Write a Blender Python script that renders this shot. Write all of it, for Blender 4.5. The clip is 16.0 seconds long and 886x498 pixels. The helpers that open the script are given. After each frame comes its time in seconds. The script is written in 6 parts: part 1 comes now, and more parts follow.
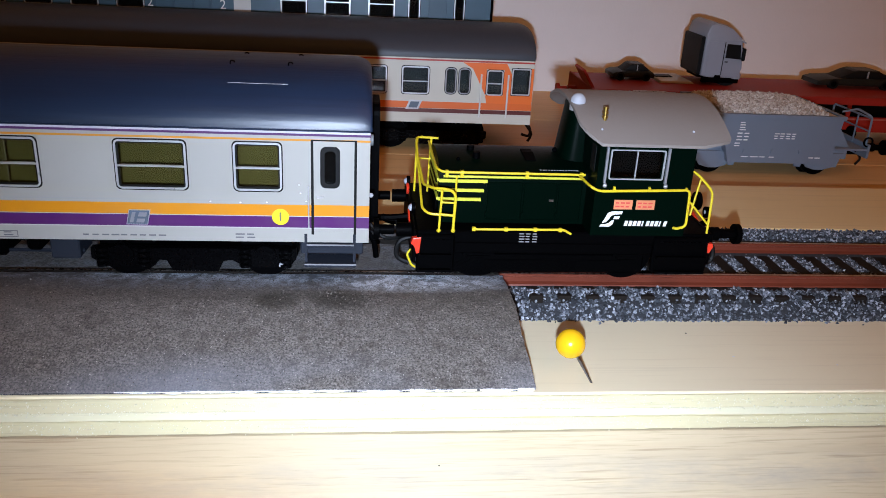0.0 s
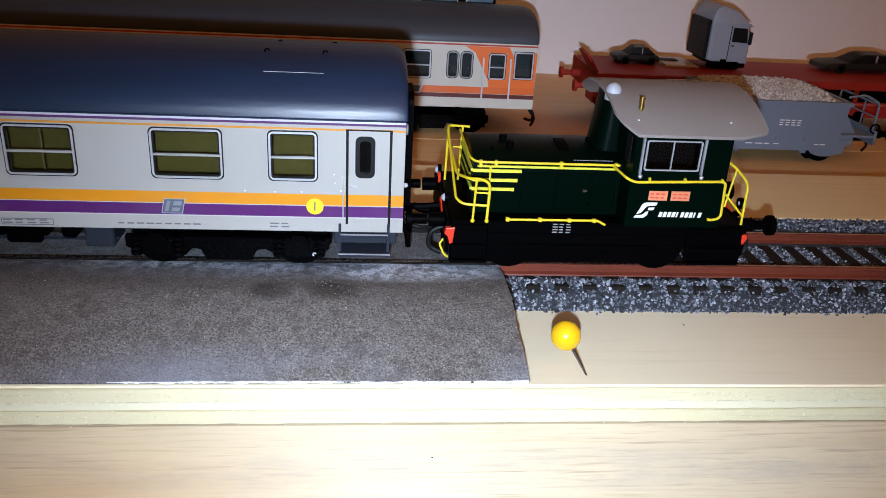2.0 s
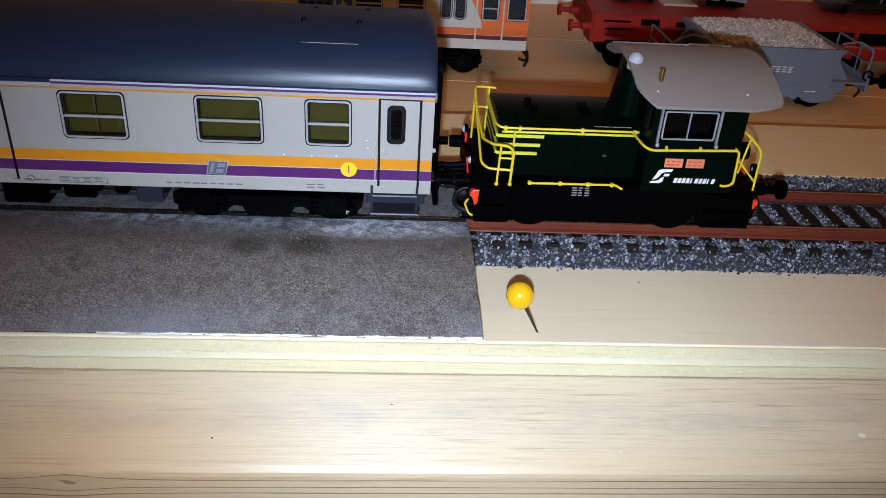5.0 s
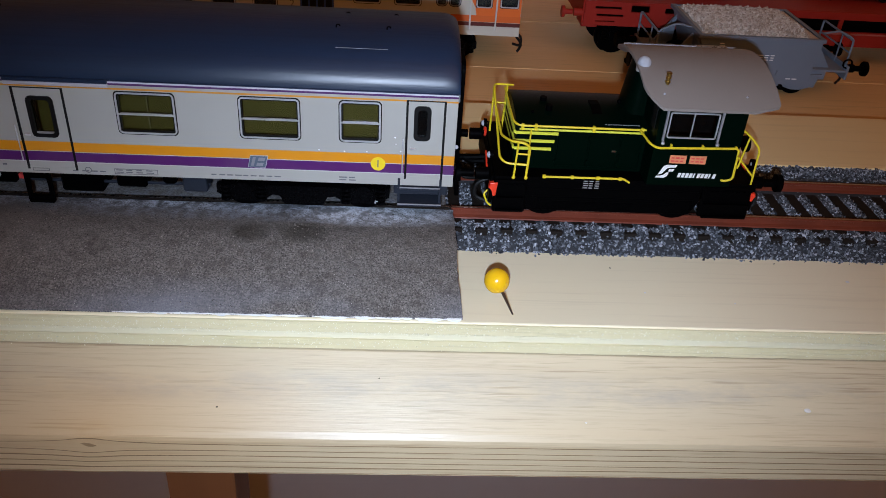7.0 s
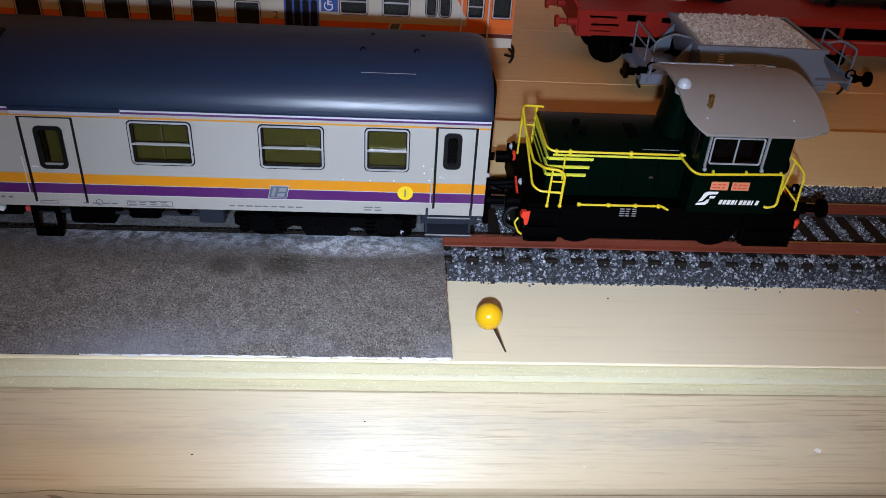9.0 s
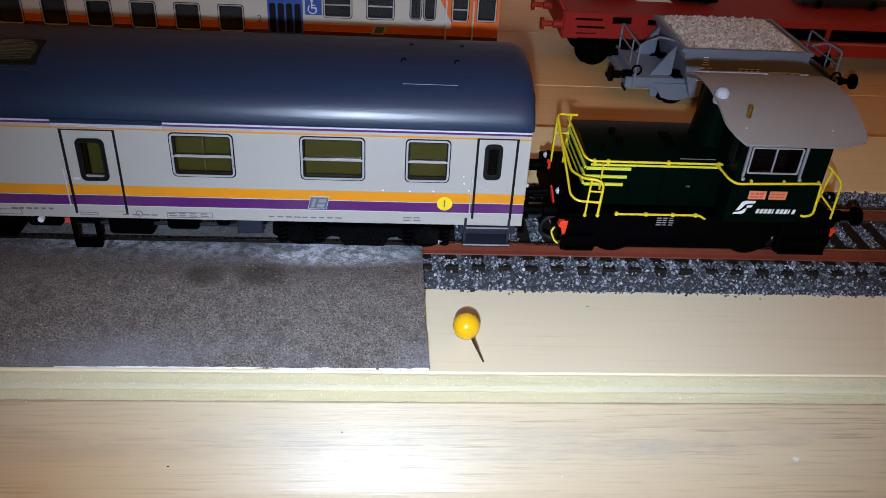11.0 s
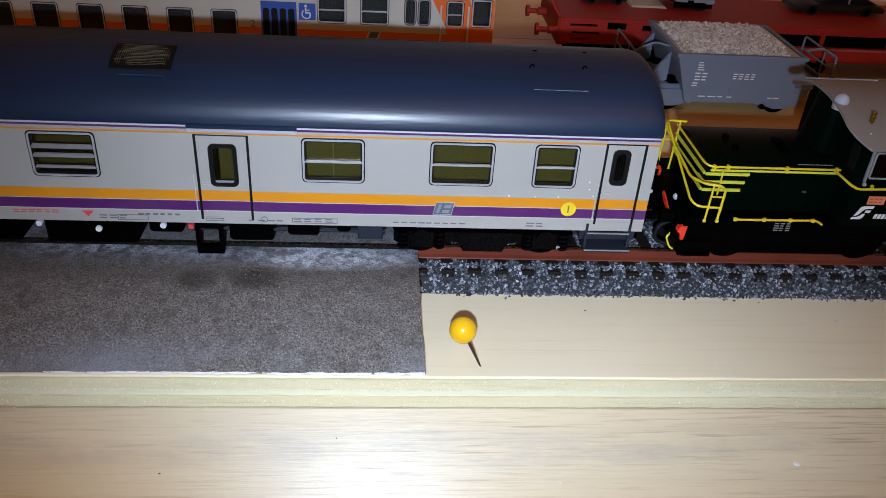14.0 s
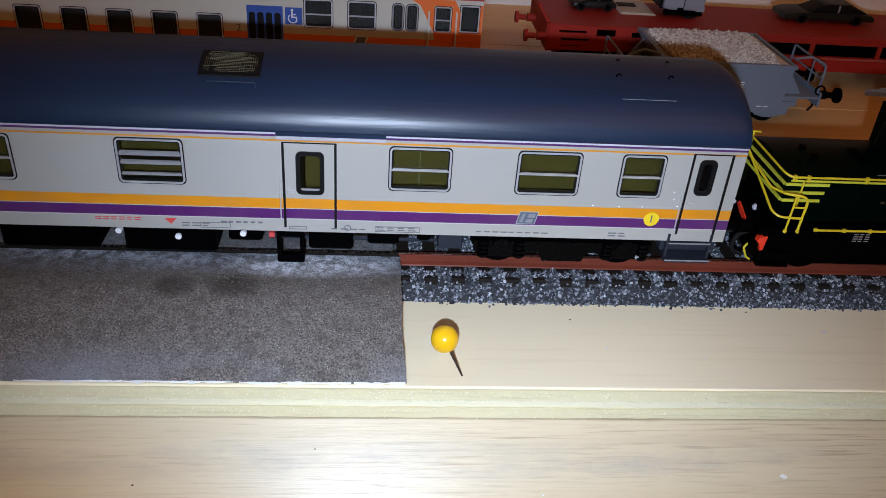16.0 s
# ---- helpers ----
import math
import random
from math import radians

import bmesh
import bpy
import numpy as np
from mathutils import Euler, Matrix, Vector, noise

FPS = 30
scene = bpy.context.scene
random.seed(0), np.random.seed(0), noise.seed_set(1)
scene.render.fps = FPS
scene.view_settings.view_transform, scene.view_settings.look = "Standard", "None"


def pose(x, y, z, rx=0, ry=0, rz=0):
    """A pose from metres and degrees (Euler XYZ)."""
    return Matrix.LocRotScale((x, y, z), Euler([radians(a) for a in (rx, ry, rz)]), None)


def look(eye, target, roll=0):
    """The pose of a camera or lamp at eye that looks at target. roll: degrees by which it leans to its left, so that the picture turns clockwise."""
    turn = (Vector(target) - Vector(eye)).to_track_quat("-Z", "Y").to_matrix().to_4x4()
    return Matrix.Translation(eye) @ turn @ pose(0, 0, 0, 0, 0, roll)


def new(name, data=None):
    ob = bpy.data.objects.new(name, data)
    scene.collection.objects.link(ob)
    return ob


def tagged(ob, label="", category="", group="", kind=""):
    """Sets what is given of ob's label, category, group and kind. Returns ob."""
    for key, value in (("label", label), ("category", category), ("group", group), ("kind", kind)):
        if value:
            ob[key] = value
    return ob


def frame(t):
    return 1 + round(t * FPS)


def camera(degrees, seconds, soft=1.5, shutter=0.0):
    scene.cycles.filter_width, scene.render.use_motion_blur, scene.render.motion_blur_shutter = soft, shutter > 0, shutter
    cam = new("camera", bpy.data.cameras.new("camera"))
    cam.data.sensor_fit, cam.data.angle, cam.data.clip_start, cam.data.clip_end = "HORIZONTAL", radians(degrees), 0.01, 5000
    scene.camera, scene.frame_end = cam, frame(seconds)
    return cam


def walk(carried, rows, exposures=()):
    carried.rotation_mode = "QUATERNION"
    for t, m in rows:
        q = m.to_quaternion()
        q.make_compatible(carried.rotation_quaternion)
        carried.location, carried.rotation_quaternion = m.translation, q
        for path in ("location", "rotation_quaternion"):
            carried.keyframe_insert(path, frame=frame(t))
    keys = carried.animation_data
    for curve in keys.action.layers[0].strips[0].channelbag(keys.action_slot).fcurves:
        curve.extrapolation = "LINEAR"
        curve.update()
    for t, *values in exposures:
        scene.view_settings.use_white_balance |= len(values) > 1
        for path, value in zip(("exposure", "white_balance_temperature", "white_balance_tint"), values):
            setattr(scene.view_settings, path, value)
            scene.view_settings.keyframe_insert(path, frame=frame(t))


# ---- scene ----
MM = 0.001  # plans below are in millimetres: the subject is a small model railway
cam = camera(56.95, 16.0, soft=0.7)

# seconds; eye x, y, z in mm; tilt down, turn and lean in degrees
PATH = (
    (0.0, -33.68, -153.25, 70.35, 22.156, -6.663, -3.164),
    (0.5, -32.51, -152.89, 70.75, 22.351, -6.652, -3.08),
    (1.0, -30.64, -151.83, 71.2, 22.779, -6.542, -3.023),
    (1.5, -30.05, -150.76, 71.55, 23.298, -6.378, -3.112),
    (2.0, -31.6, -151.69, 71.82, 23.652, -6.211, -3.36),
    (2.5, -31.51, -153.32, 71.72, 24.27, -6.056, -3.456),
    (3.0, -30.6, -154.31, 73.46, 24.534, -6.119, -3.683),
    (3.5, -27.48, -154.95, 76.93, 26.181, -5.372, -3.121),
    (4.0, -24.82, -155.52, 77.44, 27.576, -4.898, -3.594),
    (6.3, -18.8, -163.37, 94.13, 31.923, -4.457, -3.82),
    (6.5, -18.27, -165.44, 93.62, 31.948, -4.318, -4.174),
    (7.0, -18.13, -165.81, 96.06, 32.702, -4.192, -3.961),
    (7.5, -17.46, -162.82, 98.48, 33.013, -4.222, -3.811),
    (8.0, -14.95, -159.82, 99.99, 32.988, -3.987, -3.3),
    (8.5, -14.74, -156.29, 97.67, 32.847, -4.512, -3.617),
    (9.0, -16.47, -154.78, 96.81, 32.779, -4.593, -3.755),
    (9.2, -16.83, -154.65, 96.76, 32.792, -4.625, -3.74),
    (11.3, -12.62, -153.03, 99.02, 33.078, -5.02, -3.734),
    (11.5, -12.57, -153.25, 98.63, 32.757, -5.103, -3.736),
    (12.0, -11.5, -152.69, 96.91, 32.467, -5.111, -3.73),
    (12.5, -10.63, -152.47, 96.8, 32.427, -5.15, -3.786),
    (13.0, -10.28, -152.85, 96.81, 32.34, -5.27, -3.862),
    (13.5, -12.05, -152.89, 96.29, 32.325, -5.338, -3.922),
    (14.0, -13.3, -152.28, 96.7, 32.303, -5.402, -3.915),
    (14.5, -12.09, -150.86, 95.85, 32.497, -5.511, -3.947),
    (15.0, -10.84, -149.8, 95.44, 31.956, -5.79, -4.296),
    (15.5, -11.24, -149.95, 95.74, 31.944, -5.766, -4.338),
    (16.0, -11.02, -150.16, 95.41, 31.758, -5.901, -4.453),
)
# seconds and the train's travel along the track in mm
TRAVEL = ((0.0, 0.0), (0.5, 1.41), (1.0, 3.18), (1.5, 5.1), (2.0, 6.84), (2.5, 8.65), (3.0, 10.63), (3.5, 12.29), (4.0, 14.03), (6.3, 22.59), (6.5, 23.3), (7.0, 25.1), (7.5, 26.82), (8.0, 28.63), (8.5, 30.5), (9.0, 33.34), (9.2, 34.73), (11.3, 48.04), (11.5, 50.17), (12.0, 54.21), (12.5, 57.87), (13.0, 62.06), (13.5, 65.95), (14.0, 70.08), (14.5, 74.38), (15.0, 79.29), (15.5, 84.12), (16.0, 89.36))


def eye_pose(x, y, z, tilt, turn, lean):
    return pose(x * MM, y * MM, z * MM, 90 - tilt, 0, turn) @ pose(0, 0, 0, 0, 0, -lean)


def travel(t):
    return float(np.interp(t, [r[0] for r in TRAVEL], [r[1] for r in TRAVEL]))


walk(cam, [(r[0], eye_pose(*r[1:])) for r in PATH], ((0.0, 0.1), (4.0, -0.02), (6.5, -0.22), (9.0, -0.15), (12.0, -0.19), (16.0, -0.25)))

# ---- light: a warm ceiling lamp in the room; the hand torch beside the lens is a thing (below) ----
world = bpy.data.worlds.new("room_air")
scene.world = world
world.use_nodes = True
world.node_tree.nodes["Background"].inputs[0].default_value = (1.0, 0.45, 0.2, 1)
world.node_tree.nodes["Background"].inputs[1].default_value = 0.0015
TORCH_POWER = 10700
lamp_data = bpy.data.lights.new("ceiling_lamp_light", "AREA")
lamp_data.shape, lamp_data.size, lamp_data.energy, lamp_data.color = "DISK", 1.3, 3.6, (1.0, 0.46, 0.17)
lamp_ob = new("ceiling_lamp_light", lamp_data)
lamp_ob.matrix_world = look((0.55, -0.95, 1.15), (0.1, 0.1, 0))


# ---- materials ----
def lin(c):
    return tuple(c) + (1.0,)


def nodes_of(m):
    m.use_nodes = True
    nt = m.node_tree
    return nt, nt.nodes, nt.links, nt.nodes["Principled BSDF"]


def noise_node(nt, vec, scale, detail=4.0, rough=0.6):
    n = nt.nodes.new("ShaderNodeTexNoise")
    n.inputs["Scale"].default_value, n.inputs["Detail"].default_value, n.inputs["Roughness"].default_value = scale, detail, rough
    nt.links.new(vec, n.inputs["Vector"])
    return n.outputs["Fac"]


def ramp(nt, fac, a, b):
    n = nt.nodes.new("ShaderNodeMapRange")
    n.inputs["From Min"].default_value, n.inputs["From Max"].default_value = a, b
    nt.links.new(fac, n.inputs["Value"])
    return n.outputs["Result"]


def math_node(nt, op, a, b=None):
    n = nt.nodes.new("ShaderNodeMath")
    n.operation = op
    for i, v in enumerate((a, b)):
        if v is None:
            continue
        if isinstance(v, (int, float)):
            n.inputs[i].default_value = v
        else:
            nt.links.new(v, n.inputs[i])
    return n.outputs[0]


def mix(nt, fac, a, b, blend="MIX"):
    n = nt.nodes.new("ShaderNodeMix")
    n.data_type, n.blend_type = "RGBA", blend
    for i, v in ((0, fac), (6, a), (7, b)):
        if isinstance(v, (int, float)):
            n.inputs[i].default_value = v
        elif isinstance(v, tuple):
            n.inputs[i].default_value = lin(v)
        else:
            nt.links.new(v, n.inputs[i])
    return n.outputs[2]


def coords(nt, stretch=(1, 1, 1)):
    tc = nt.nodes.new("ShaderNodeTexCoord")
    mp = nt.nodes.new("ShaderNodeMapping")
    mp.inputs["Scale"].default_value = stretch
    nt.links.new(tc.outputs["Object"], mp.inputs["Vector"])
    return mp.outputs["Vector"]


def bump(nt, bsdf, height, strength, dist):
    n = nt.nodes.new("ShaderNodeBump")
    n.inputs["Strength"].default_value, n.inputs["Distance"].default_value = strength, dist
    nt.links.new(height, n.inputs["Height"])
    nt.links.new(n.outputs["Normal"], bsdf.inputs["Normal"])


def paint(name, color, rough=0.4, metal=0.0, wear=0.15, grain=0.05, spec=0.5, bands=(), rvar=0.18):
    """Model paint or moulded plastic with a faint unevenness at two scales; bands are (z0, z1, colour) in metres."""
    m = bpy.data.materials.new(name)
    nt, nodes, links, b = nodes_of(m)
    vec = coords(nt)
    col = mix(nt, 0.0, color, color)
    if bands:
        sep = nt.nodes.new("ShaderNodeSeparateXYZ")
        links.new(vec, sep.inputs[0])
        for z0, z1, c in bands:
            f = math_node(nt, "MULTIPLY", math_node(nt, "GREATER_THAN", sep.outputs[2], z0), math_node(nt, "LESS_THAN", sep.outputs[2], z1))
            col = mix(nt, f, col, c)
    big, fine = noise_node(nt, vec, 90.0), noise_node(nt, vec, 1500.0, 2.0)
    dark = tuple(x * 0.6 for x in color)
    col = mix(nt, math_node(nt, "MULTIPLY", ramp(nt, big, 0.45, 0.75), wear), col, dark)
    links.new(col, b.inputs["Base Color"])
    r = math_node(nt, "ADD", math_node(nt, "MULTIPLY", fine, rvar), rough - rvar / 2)
    links.new(r, b.inputs["Roughness"])
    b.inputs["Metallic"].default_value, b.inputs["Specular IOR Level"].default_value = metal, spec
    if grain:
        bump(nt, b, fine, grain, 0.0002)
    return m


def brushed_roof(name, color, spec=0.45):
    """Moulded roof paint with faint brush streaks along the coach, dust and small flecks."""
    m = bpy.data.materials.new(name)
    nt, nodes, links, b = nodes_of(m)
    streak, fine = noise_node(nt, coords(nt, (0.03, 1, 1)), 900.0, 3.0, 0.7), noise_node(nt, coords(nt, (0.2, 1, 1)), 1900.0, 2.0)
    dust = noise_node(nt, coords(nt, (0.4, 1, 1)), 60.0, 4.0)
    col = mix(nt, math_node(nt, "MULTIPLY", ramp(nt, dust, 0.42, 0.72), 0.35), color, tuple(x * 1.5 + 0.004 for x in color))
    col = mix(nt, math_node(nt, "MULTIPLY", ramp(nt, streak, 0.45, 0.7), 0.35), col, tuple(x * 0.55 for x in color))
    links.new(col, b.inputs["Base Color"])
    r = math_node(nt, "ADD", math_node(nt, "MULTIPLY", streak, 0.24), 0.20)
    links.new(math_node(nt, "ADD", r, math_node(nt, "MULTIPLY", dust, 0.08)), b.inputs["Roughness"])
    b.inputs["Specular IOR Level"].default_value = spec
    bump(nt, b, math_node(nt, "ADD", streak, math_node(nt, "MULTIPLY", fine, 0.4)), 0.16, 0.00022)
    return m


def wood(name, light, dark, rough=0.45, scale=1.0, lines=1.0, along=0, spec=0.5, knots=False, deep=0.15):
    """Pine or plywood with grain along one axis (0 x, 2 z)."""
    m = bpy.data.materials.new(name)
    nt, nodes, links, b = nodes_of(m)
    st = [1.0, 1.0, 1.0]
    st[along] = 0.035
    vec = coords(nt, tuple(st))
    wav = noise_node(nt, vec, 220.0 * scale, 6.0, 0.65)
    fib = noise_node(nt, vec, 1600.0 * scale, 3.0, 0.7)
    broad = noise_node(nt, coords(nt, (0.35, 1, 1)), 22.0 * scale, 3.0)
    f = math_node(nt, "MULTIPLY", ramp(nt, wav, 0.5, 0.78), 0.6 * lines)
    col = mix(nt, f, light, dark)
    col = mix(nt, math_node(nt, "MULTIPLY", ramp(nt, fib, 0.54, 0.70), 0.55 * lines), col, tuple(x * 0.6 for x in dark))
    if knots:
        # one grown-over knot with its swirl, near the nose of the moulding
        d = nt.nodes.new("ShaderNodeVectorMath")
        d.operation = "DISTANCE"
        links.new(coords(nt, (0.45, 1, 1)), d.inputs[0])
        d.inputs[1].default_value = (-0.0324, -0.0152, 0.7328)
        dd = math_node(nt, "ADD", d.outputs["Value"], math_node(nt, "MULTIPLY", wav, 0.004))
        swirl = ramp(nt, math_node(nt, "SINE", math_node(nt, "MULTIPLY", dd, 2600.0)), 0.1, 0.9)
        near = ramp(nt, dd, 0.0050, 0.0010)
        col = mix(nt, math_node(nt, "MULTIPLY", math_node(nt, "MULTIPLY", swirl, near), 0.3), col, (0.34, 0.19, 0.08))
    col = mix(nt, math_node(nt, "MULTIPLY", ramp(nt, broad, 0.4, 0.75), 0.35), col, tuple(x * 0.85 for x in light))
    if knots:
        # long dark pores, a grey weathered band on the slope and a resinous warm patch round the knot
        pores = noise_node(nt, coords(nt, (0.030, 1, 1)), 1900.0, 2.0, 0.5)
        gate = noise_node(nt, coords(nt, (0.3, 1, 1)), 70.0, 2.0)
        col = mix(nt, math_node(nt, "MULTIPLY", math_node(nt, "MULTIPLY", ramp(nt, pores, 0.57, 0.68), ramp(nt, gate, 0.35, 0.6)), 0.5), col, (0.24, 0.15, 0.08))
        sep = nodes.new("ShaderNodeSeparateXYZ")
        links.new(coords(nt), sep.inputs[0])
        stain = math_node(nt, "MULTIPLY", ramp(nt, math_node(nt, "ABSOLUTE", math_node(nt, "ADD", sep.outputs[1], 0.0085)), 0.0032, 0.0008), ramp(nt, noise_node(nt, coords(nt, (0.25, 1, 1)), 130.0, 5.0, 0.75), 0.42, 0.66))
        col = mix(nt, math_node(nt, "MULTIPLY", stain, 0.5), col, (0.30, 0.29, 0.27))
        warm = ramp(nt, math_node(nt, "ADD", d.outputs["Value"], math_node(nt, "MULTIPLY", broad, 0.010)), 0.024, 0.006)
        col = mix(nt, math_node(nt, "MULTIPLY", warm, 0.55), col, (0.62, 0.34, 0.13))
        lo = ramp(nt, sep.outputs[1], -0.0115, -0.0155)
        col = mix(nt, math_node(nt, "MULTIPLY", lo, 0.25), col, (0.62, 0.44, 0.23))
    links.new(col, b.inputs["Base Color"])
    links.new(ramp_range(nt, wav, rough - 0.06, rough + 0.1), b.inputs["Roughness"])
    b.inputs["Specular IOR Level"].default_value = spec
    bump(nt, b, fib, deep, 0.0003)
    return m


def ramp_range(nt, fac, lo, hi):
    n = nt.nodes.new("ShaderNodeMapRange")
    n.inputs["To Min"].default_value, n.inputs["To Max"].default_value = lo, hi
    nt.links.new(fac, n.inputs["Value"])
    return n.outputs["Result"]


def pane_material(name, tint, gloss=0.06):
    """Thin tinted plastic glazing: lets light through and mirrors a little."""
    m = bpy.data.materials.new(name)
    nt, nodes, links, b = nodes_of(m)
    nodes.remove(b)
    tr, gl, mx, fr = (nodes.new("ShaderNode" + k) for k in ("BsdfTransparent", "BsdfGlossy", "MixShader", "Fresnel"))
    tr.inputs[0].default_value = lin(tint)
    gl.inputs["Roughness"].default_value = gloss
    fr.inputs[0].default_value = 1.5
    links.new(fr.outputs[0], mx.inputs[0]), links.new(tr.outputs[0], mx.inputs[1]), links.new(gl.outputs[0], mx.inputs[2])
    links.new(mx.outputs[0], nodes["Material Output"].inputs[0])
    return m


def grains(name, tones, rough=0.75, size=900.0):
    """Loose stones: each island its own tone."""
    m = bpy.data.materials.new(name)
    nt, nodes, links, b = nodes_of(m)
    g = nodes.new("ShaderNodeNewGeometry")
    r = nodes.new("ShaderNodeValToRGB")
    els = r.color_ramp.elements
    els[0].color, els[1].color = lin(tones[0]), lin(tones[-1])
    for i, c in enumerate(tones[1:-1]):
        els.new((i + 1) / (len(tones) - 1)).color = lin(c)
    links.new(g.outputs["Random Per Island"], r.inputs[0])
    fine = noise_node(nt, coords(nt), size * 2, 3.0)
    links.new(mix(nt, math_node(nt, "MULTIPLY", ramp(nt, fine, 0.4, 0.7), 0.4), r.outputs[0], tuple(x * 0.45 for x in tones[0])), b.inputs["Base Color"])
    b.inputs["Roughness"].default_value = rough
    bump(nt, b, fine, 0.4, 0.0003)
    return m


M_BOARD = wood("pale_plywood", (0.90, 0.80, 0.56), (0.82, 0.67, 0.42), 0.40, 0.4, 0.28, deep=0.04)
M_PLANK = wood("pine_planks", (0.80, 0.49, 0.21), (0.60, 0.32, 0.12), 0.5, 0.5, 0.6)
M_SHELF = wood("pale_pine_board", (0.90, 0.69, 0.35), (0.76, 0.53, 0.24), 0.45, 0.35, 0.4, deep=0.04)
M_EDGE = wood("plywood_edge", (0.74, 0.67, 0.42), (0.50, 0.42, 0.20), 0.32, 1.0, 0.5, deep=0.4)
M_CORE = wood("plywood_core", (0.82, 0.77, 0.55), (0.66, 0.58, 0.34), 0.25, 1.2, 0.4, deep=0.3)
M_BEAM = wood("varnished_pine", (0.62, 0.525, 0.35), (0.40, 0.285, 0.155), 0.34, 1.3, 0.6, spec=0.6, deep=0.14, knots=True)
M_GRAIN = wood("dark_pine_grain", (0.27, 0.17, 0.08), (0.18, 0.10, 0.04), 0.45, 0.8, 0.6)
M_KNOT = wood("brown_knot_wood", (0.34, 0.22, 0.11), (0.24, 0.14, 0.06), 0.45, 1.6, 0.8)
M_LEG = wood("brown_leg_wood", (0.16, 0.055, 0.018), (0.09, 0.03, 0.01), 0.5, 0.4, 0.7, along=2)
M_WALL = paint("white_wall_paint", (0.90, 0.88, 0.87), 0.85, wear=0.05, grain=0.25)
M_FLOOR = paint("pinkish_floor_tiles", (0.42, 0.28, 0.25), 0.5, wear=0.2)
M_RAIL = paint("rust_brown_rail", (0.17, 0.036, 0.018), 0.42, wear=0.7)
M_STEEL = paint("bare_steel", (0.62, 0.58, 0.55), 0.28, metal=1.0, wear=0.2)
M_NEEDLE = paint("dark_needle_steel", (0.16, 0.145, 0.13), 0.3, metal=1.0, wear=0.3)
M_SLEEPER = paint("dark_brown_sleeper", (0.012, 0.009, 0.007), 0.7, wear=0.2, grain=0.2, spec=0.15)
M_BALLAST = grains("grey_ballast", ((0.010, 0.012, 0.017), (0.048, 0.055, 0.068), (0.125, 0.14, 0.165), (0.50, 0.53, 0.60)))
M_GRIT = grains("brown_grey_grit", ((0.02, 0.017, 0.014), (0.05, 0.043, 0.036), (0.14, 0.125, 0.11), (0.42, 0.38, 0.33)), 0.5)
M_BED = paint("grey_ballast_glue", (0.025, 0.027, 0.032), 0.85, wear=0.5, grain=0.5)
M_WHITE = paint("cream_coach_paint", (0.635, 0.64, 0.615), 0.36, wear=0.06, grain=0.02)
M_LILAC = paint("pale_lilac_strip", (0.42, 0.40, 0.45), 0.36, wear=0.3, grain=0.05)
M_ROOF = brushed_roof("slate_grey_roof", (0.0085, 0.0190, 0.043), 0.40)
M_FARROOF = paint("mid_grey_roof", (0.045, 0.050, 0.062), 0.42, wear=0.15, grain=0.05, spec=0.3)
M_BLACK = paint("black_plastic", (0.0006, 0.0006, 0.0008), 0.5, spec=0.02, wear=0.02)
M_TREAD = paint("dark_ribbed_plastic", (0.0010, 0.0010, 0.0013), 0.28, spec=0.05)
M_GREY_STEP = paint("dark_grey_blue_plastic", (0.018, 0.022, 0.032), 0.5, spec=0.2)
M_CHROME = paint("silver_window_frame", (0.66, 0.67, 0.69), 0.30, metal=0.55, wear=0.5, grain=0.12, rvar=0.12)
M_DULL = paint("worn_silver", (0.33, 0.33, 0.35), 0.38, metal=0.3, wear=0.8, grain=0.1)
M_RUBBER = paint("black_seal", (0.004, 0.004, 0.004), 0.55, wear=0.0, grain=0.0, spec=0.2)
M_PANE = pane_material("smoked_pane", (0.62, 0.60, 0.42))
M_DARKPANE = pane_material("dark_pane", (0.45, 0.47, 0.46))
M_INSIDE = paint("olive_interior", (0.125, 0.117, 0.05), 0.6, wear=0.3)
M_GREYIN = paint("grey_seat_interior", (0.17, 0.18, 0.19), 0.6, wear=0.8)
M_DARKIN = paint("dark_interior", (0.008, 0.009, 0.010), 0.6, spec=0.1)
M_GREEN = paint("dark_green_loco_paint", (0.0003, 0.0033, 0.0018), 0.33, wear=0.02, grain=0.03, spec=0.03)
M_YELLOW = paint("yellow_handrail", (0.72, 0.55, 0.02), 0.4, wear=0.05, grain=0.0)
M_PALEY = paint("pale_yellow_stripe", (0.62, 0.62, 0.05), 0.4, wear=0.05, grain=0.0)
M_CABROOF = paint("grey_brown_cab_roof", (0.24, 0.21, 0.19), 0.45, wear=0.1, grain=0.05)
M_RED = paint("red_lamp_plastic", (0.75, 0.04, 0.015), 0.35, wear=0.0, grain=0.0)
M_SALMON = paint("salmon_plate", (0.70, 0.24, 0.11), 0.5, wear=0.25, grain=0.0)
M_MARK = paint("white_marking", (0.80, 0.80, 0.80), 0.5, wear=0.0, grain=0.0)
M_INK = paint("dark_marking", (0.13, 0.13, 0.14), 0.6, wear=0.0, grain=0.0)
M_REDINK = paint("red_marking", (0.62, 0.06, 0.05), 0.6, wear=0.0, grain=0.0)
M_BRASS = paint("brass", (0.55, 0.38, 0.10), 0.3, metal=1.0, wear=0.2, grain=0.0)
M_MESH = paint("dull_brass_mesh", (0.10, 0.085, 0.045), 0.5, metal=0.3, wear=0.9, grain=0.0)
M_LENS = paint("clear_lamp_lens", (0.40, 0.41, 0.45), 0.12, wear=0.0, grain=0.0)
M_PIN = paint("yellow_pin_plastic", (0.85, 0.48, 0.01), 0.22, wear=0.0, grain=0.0)
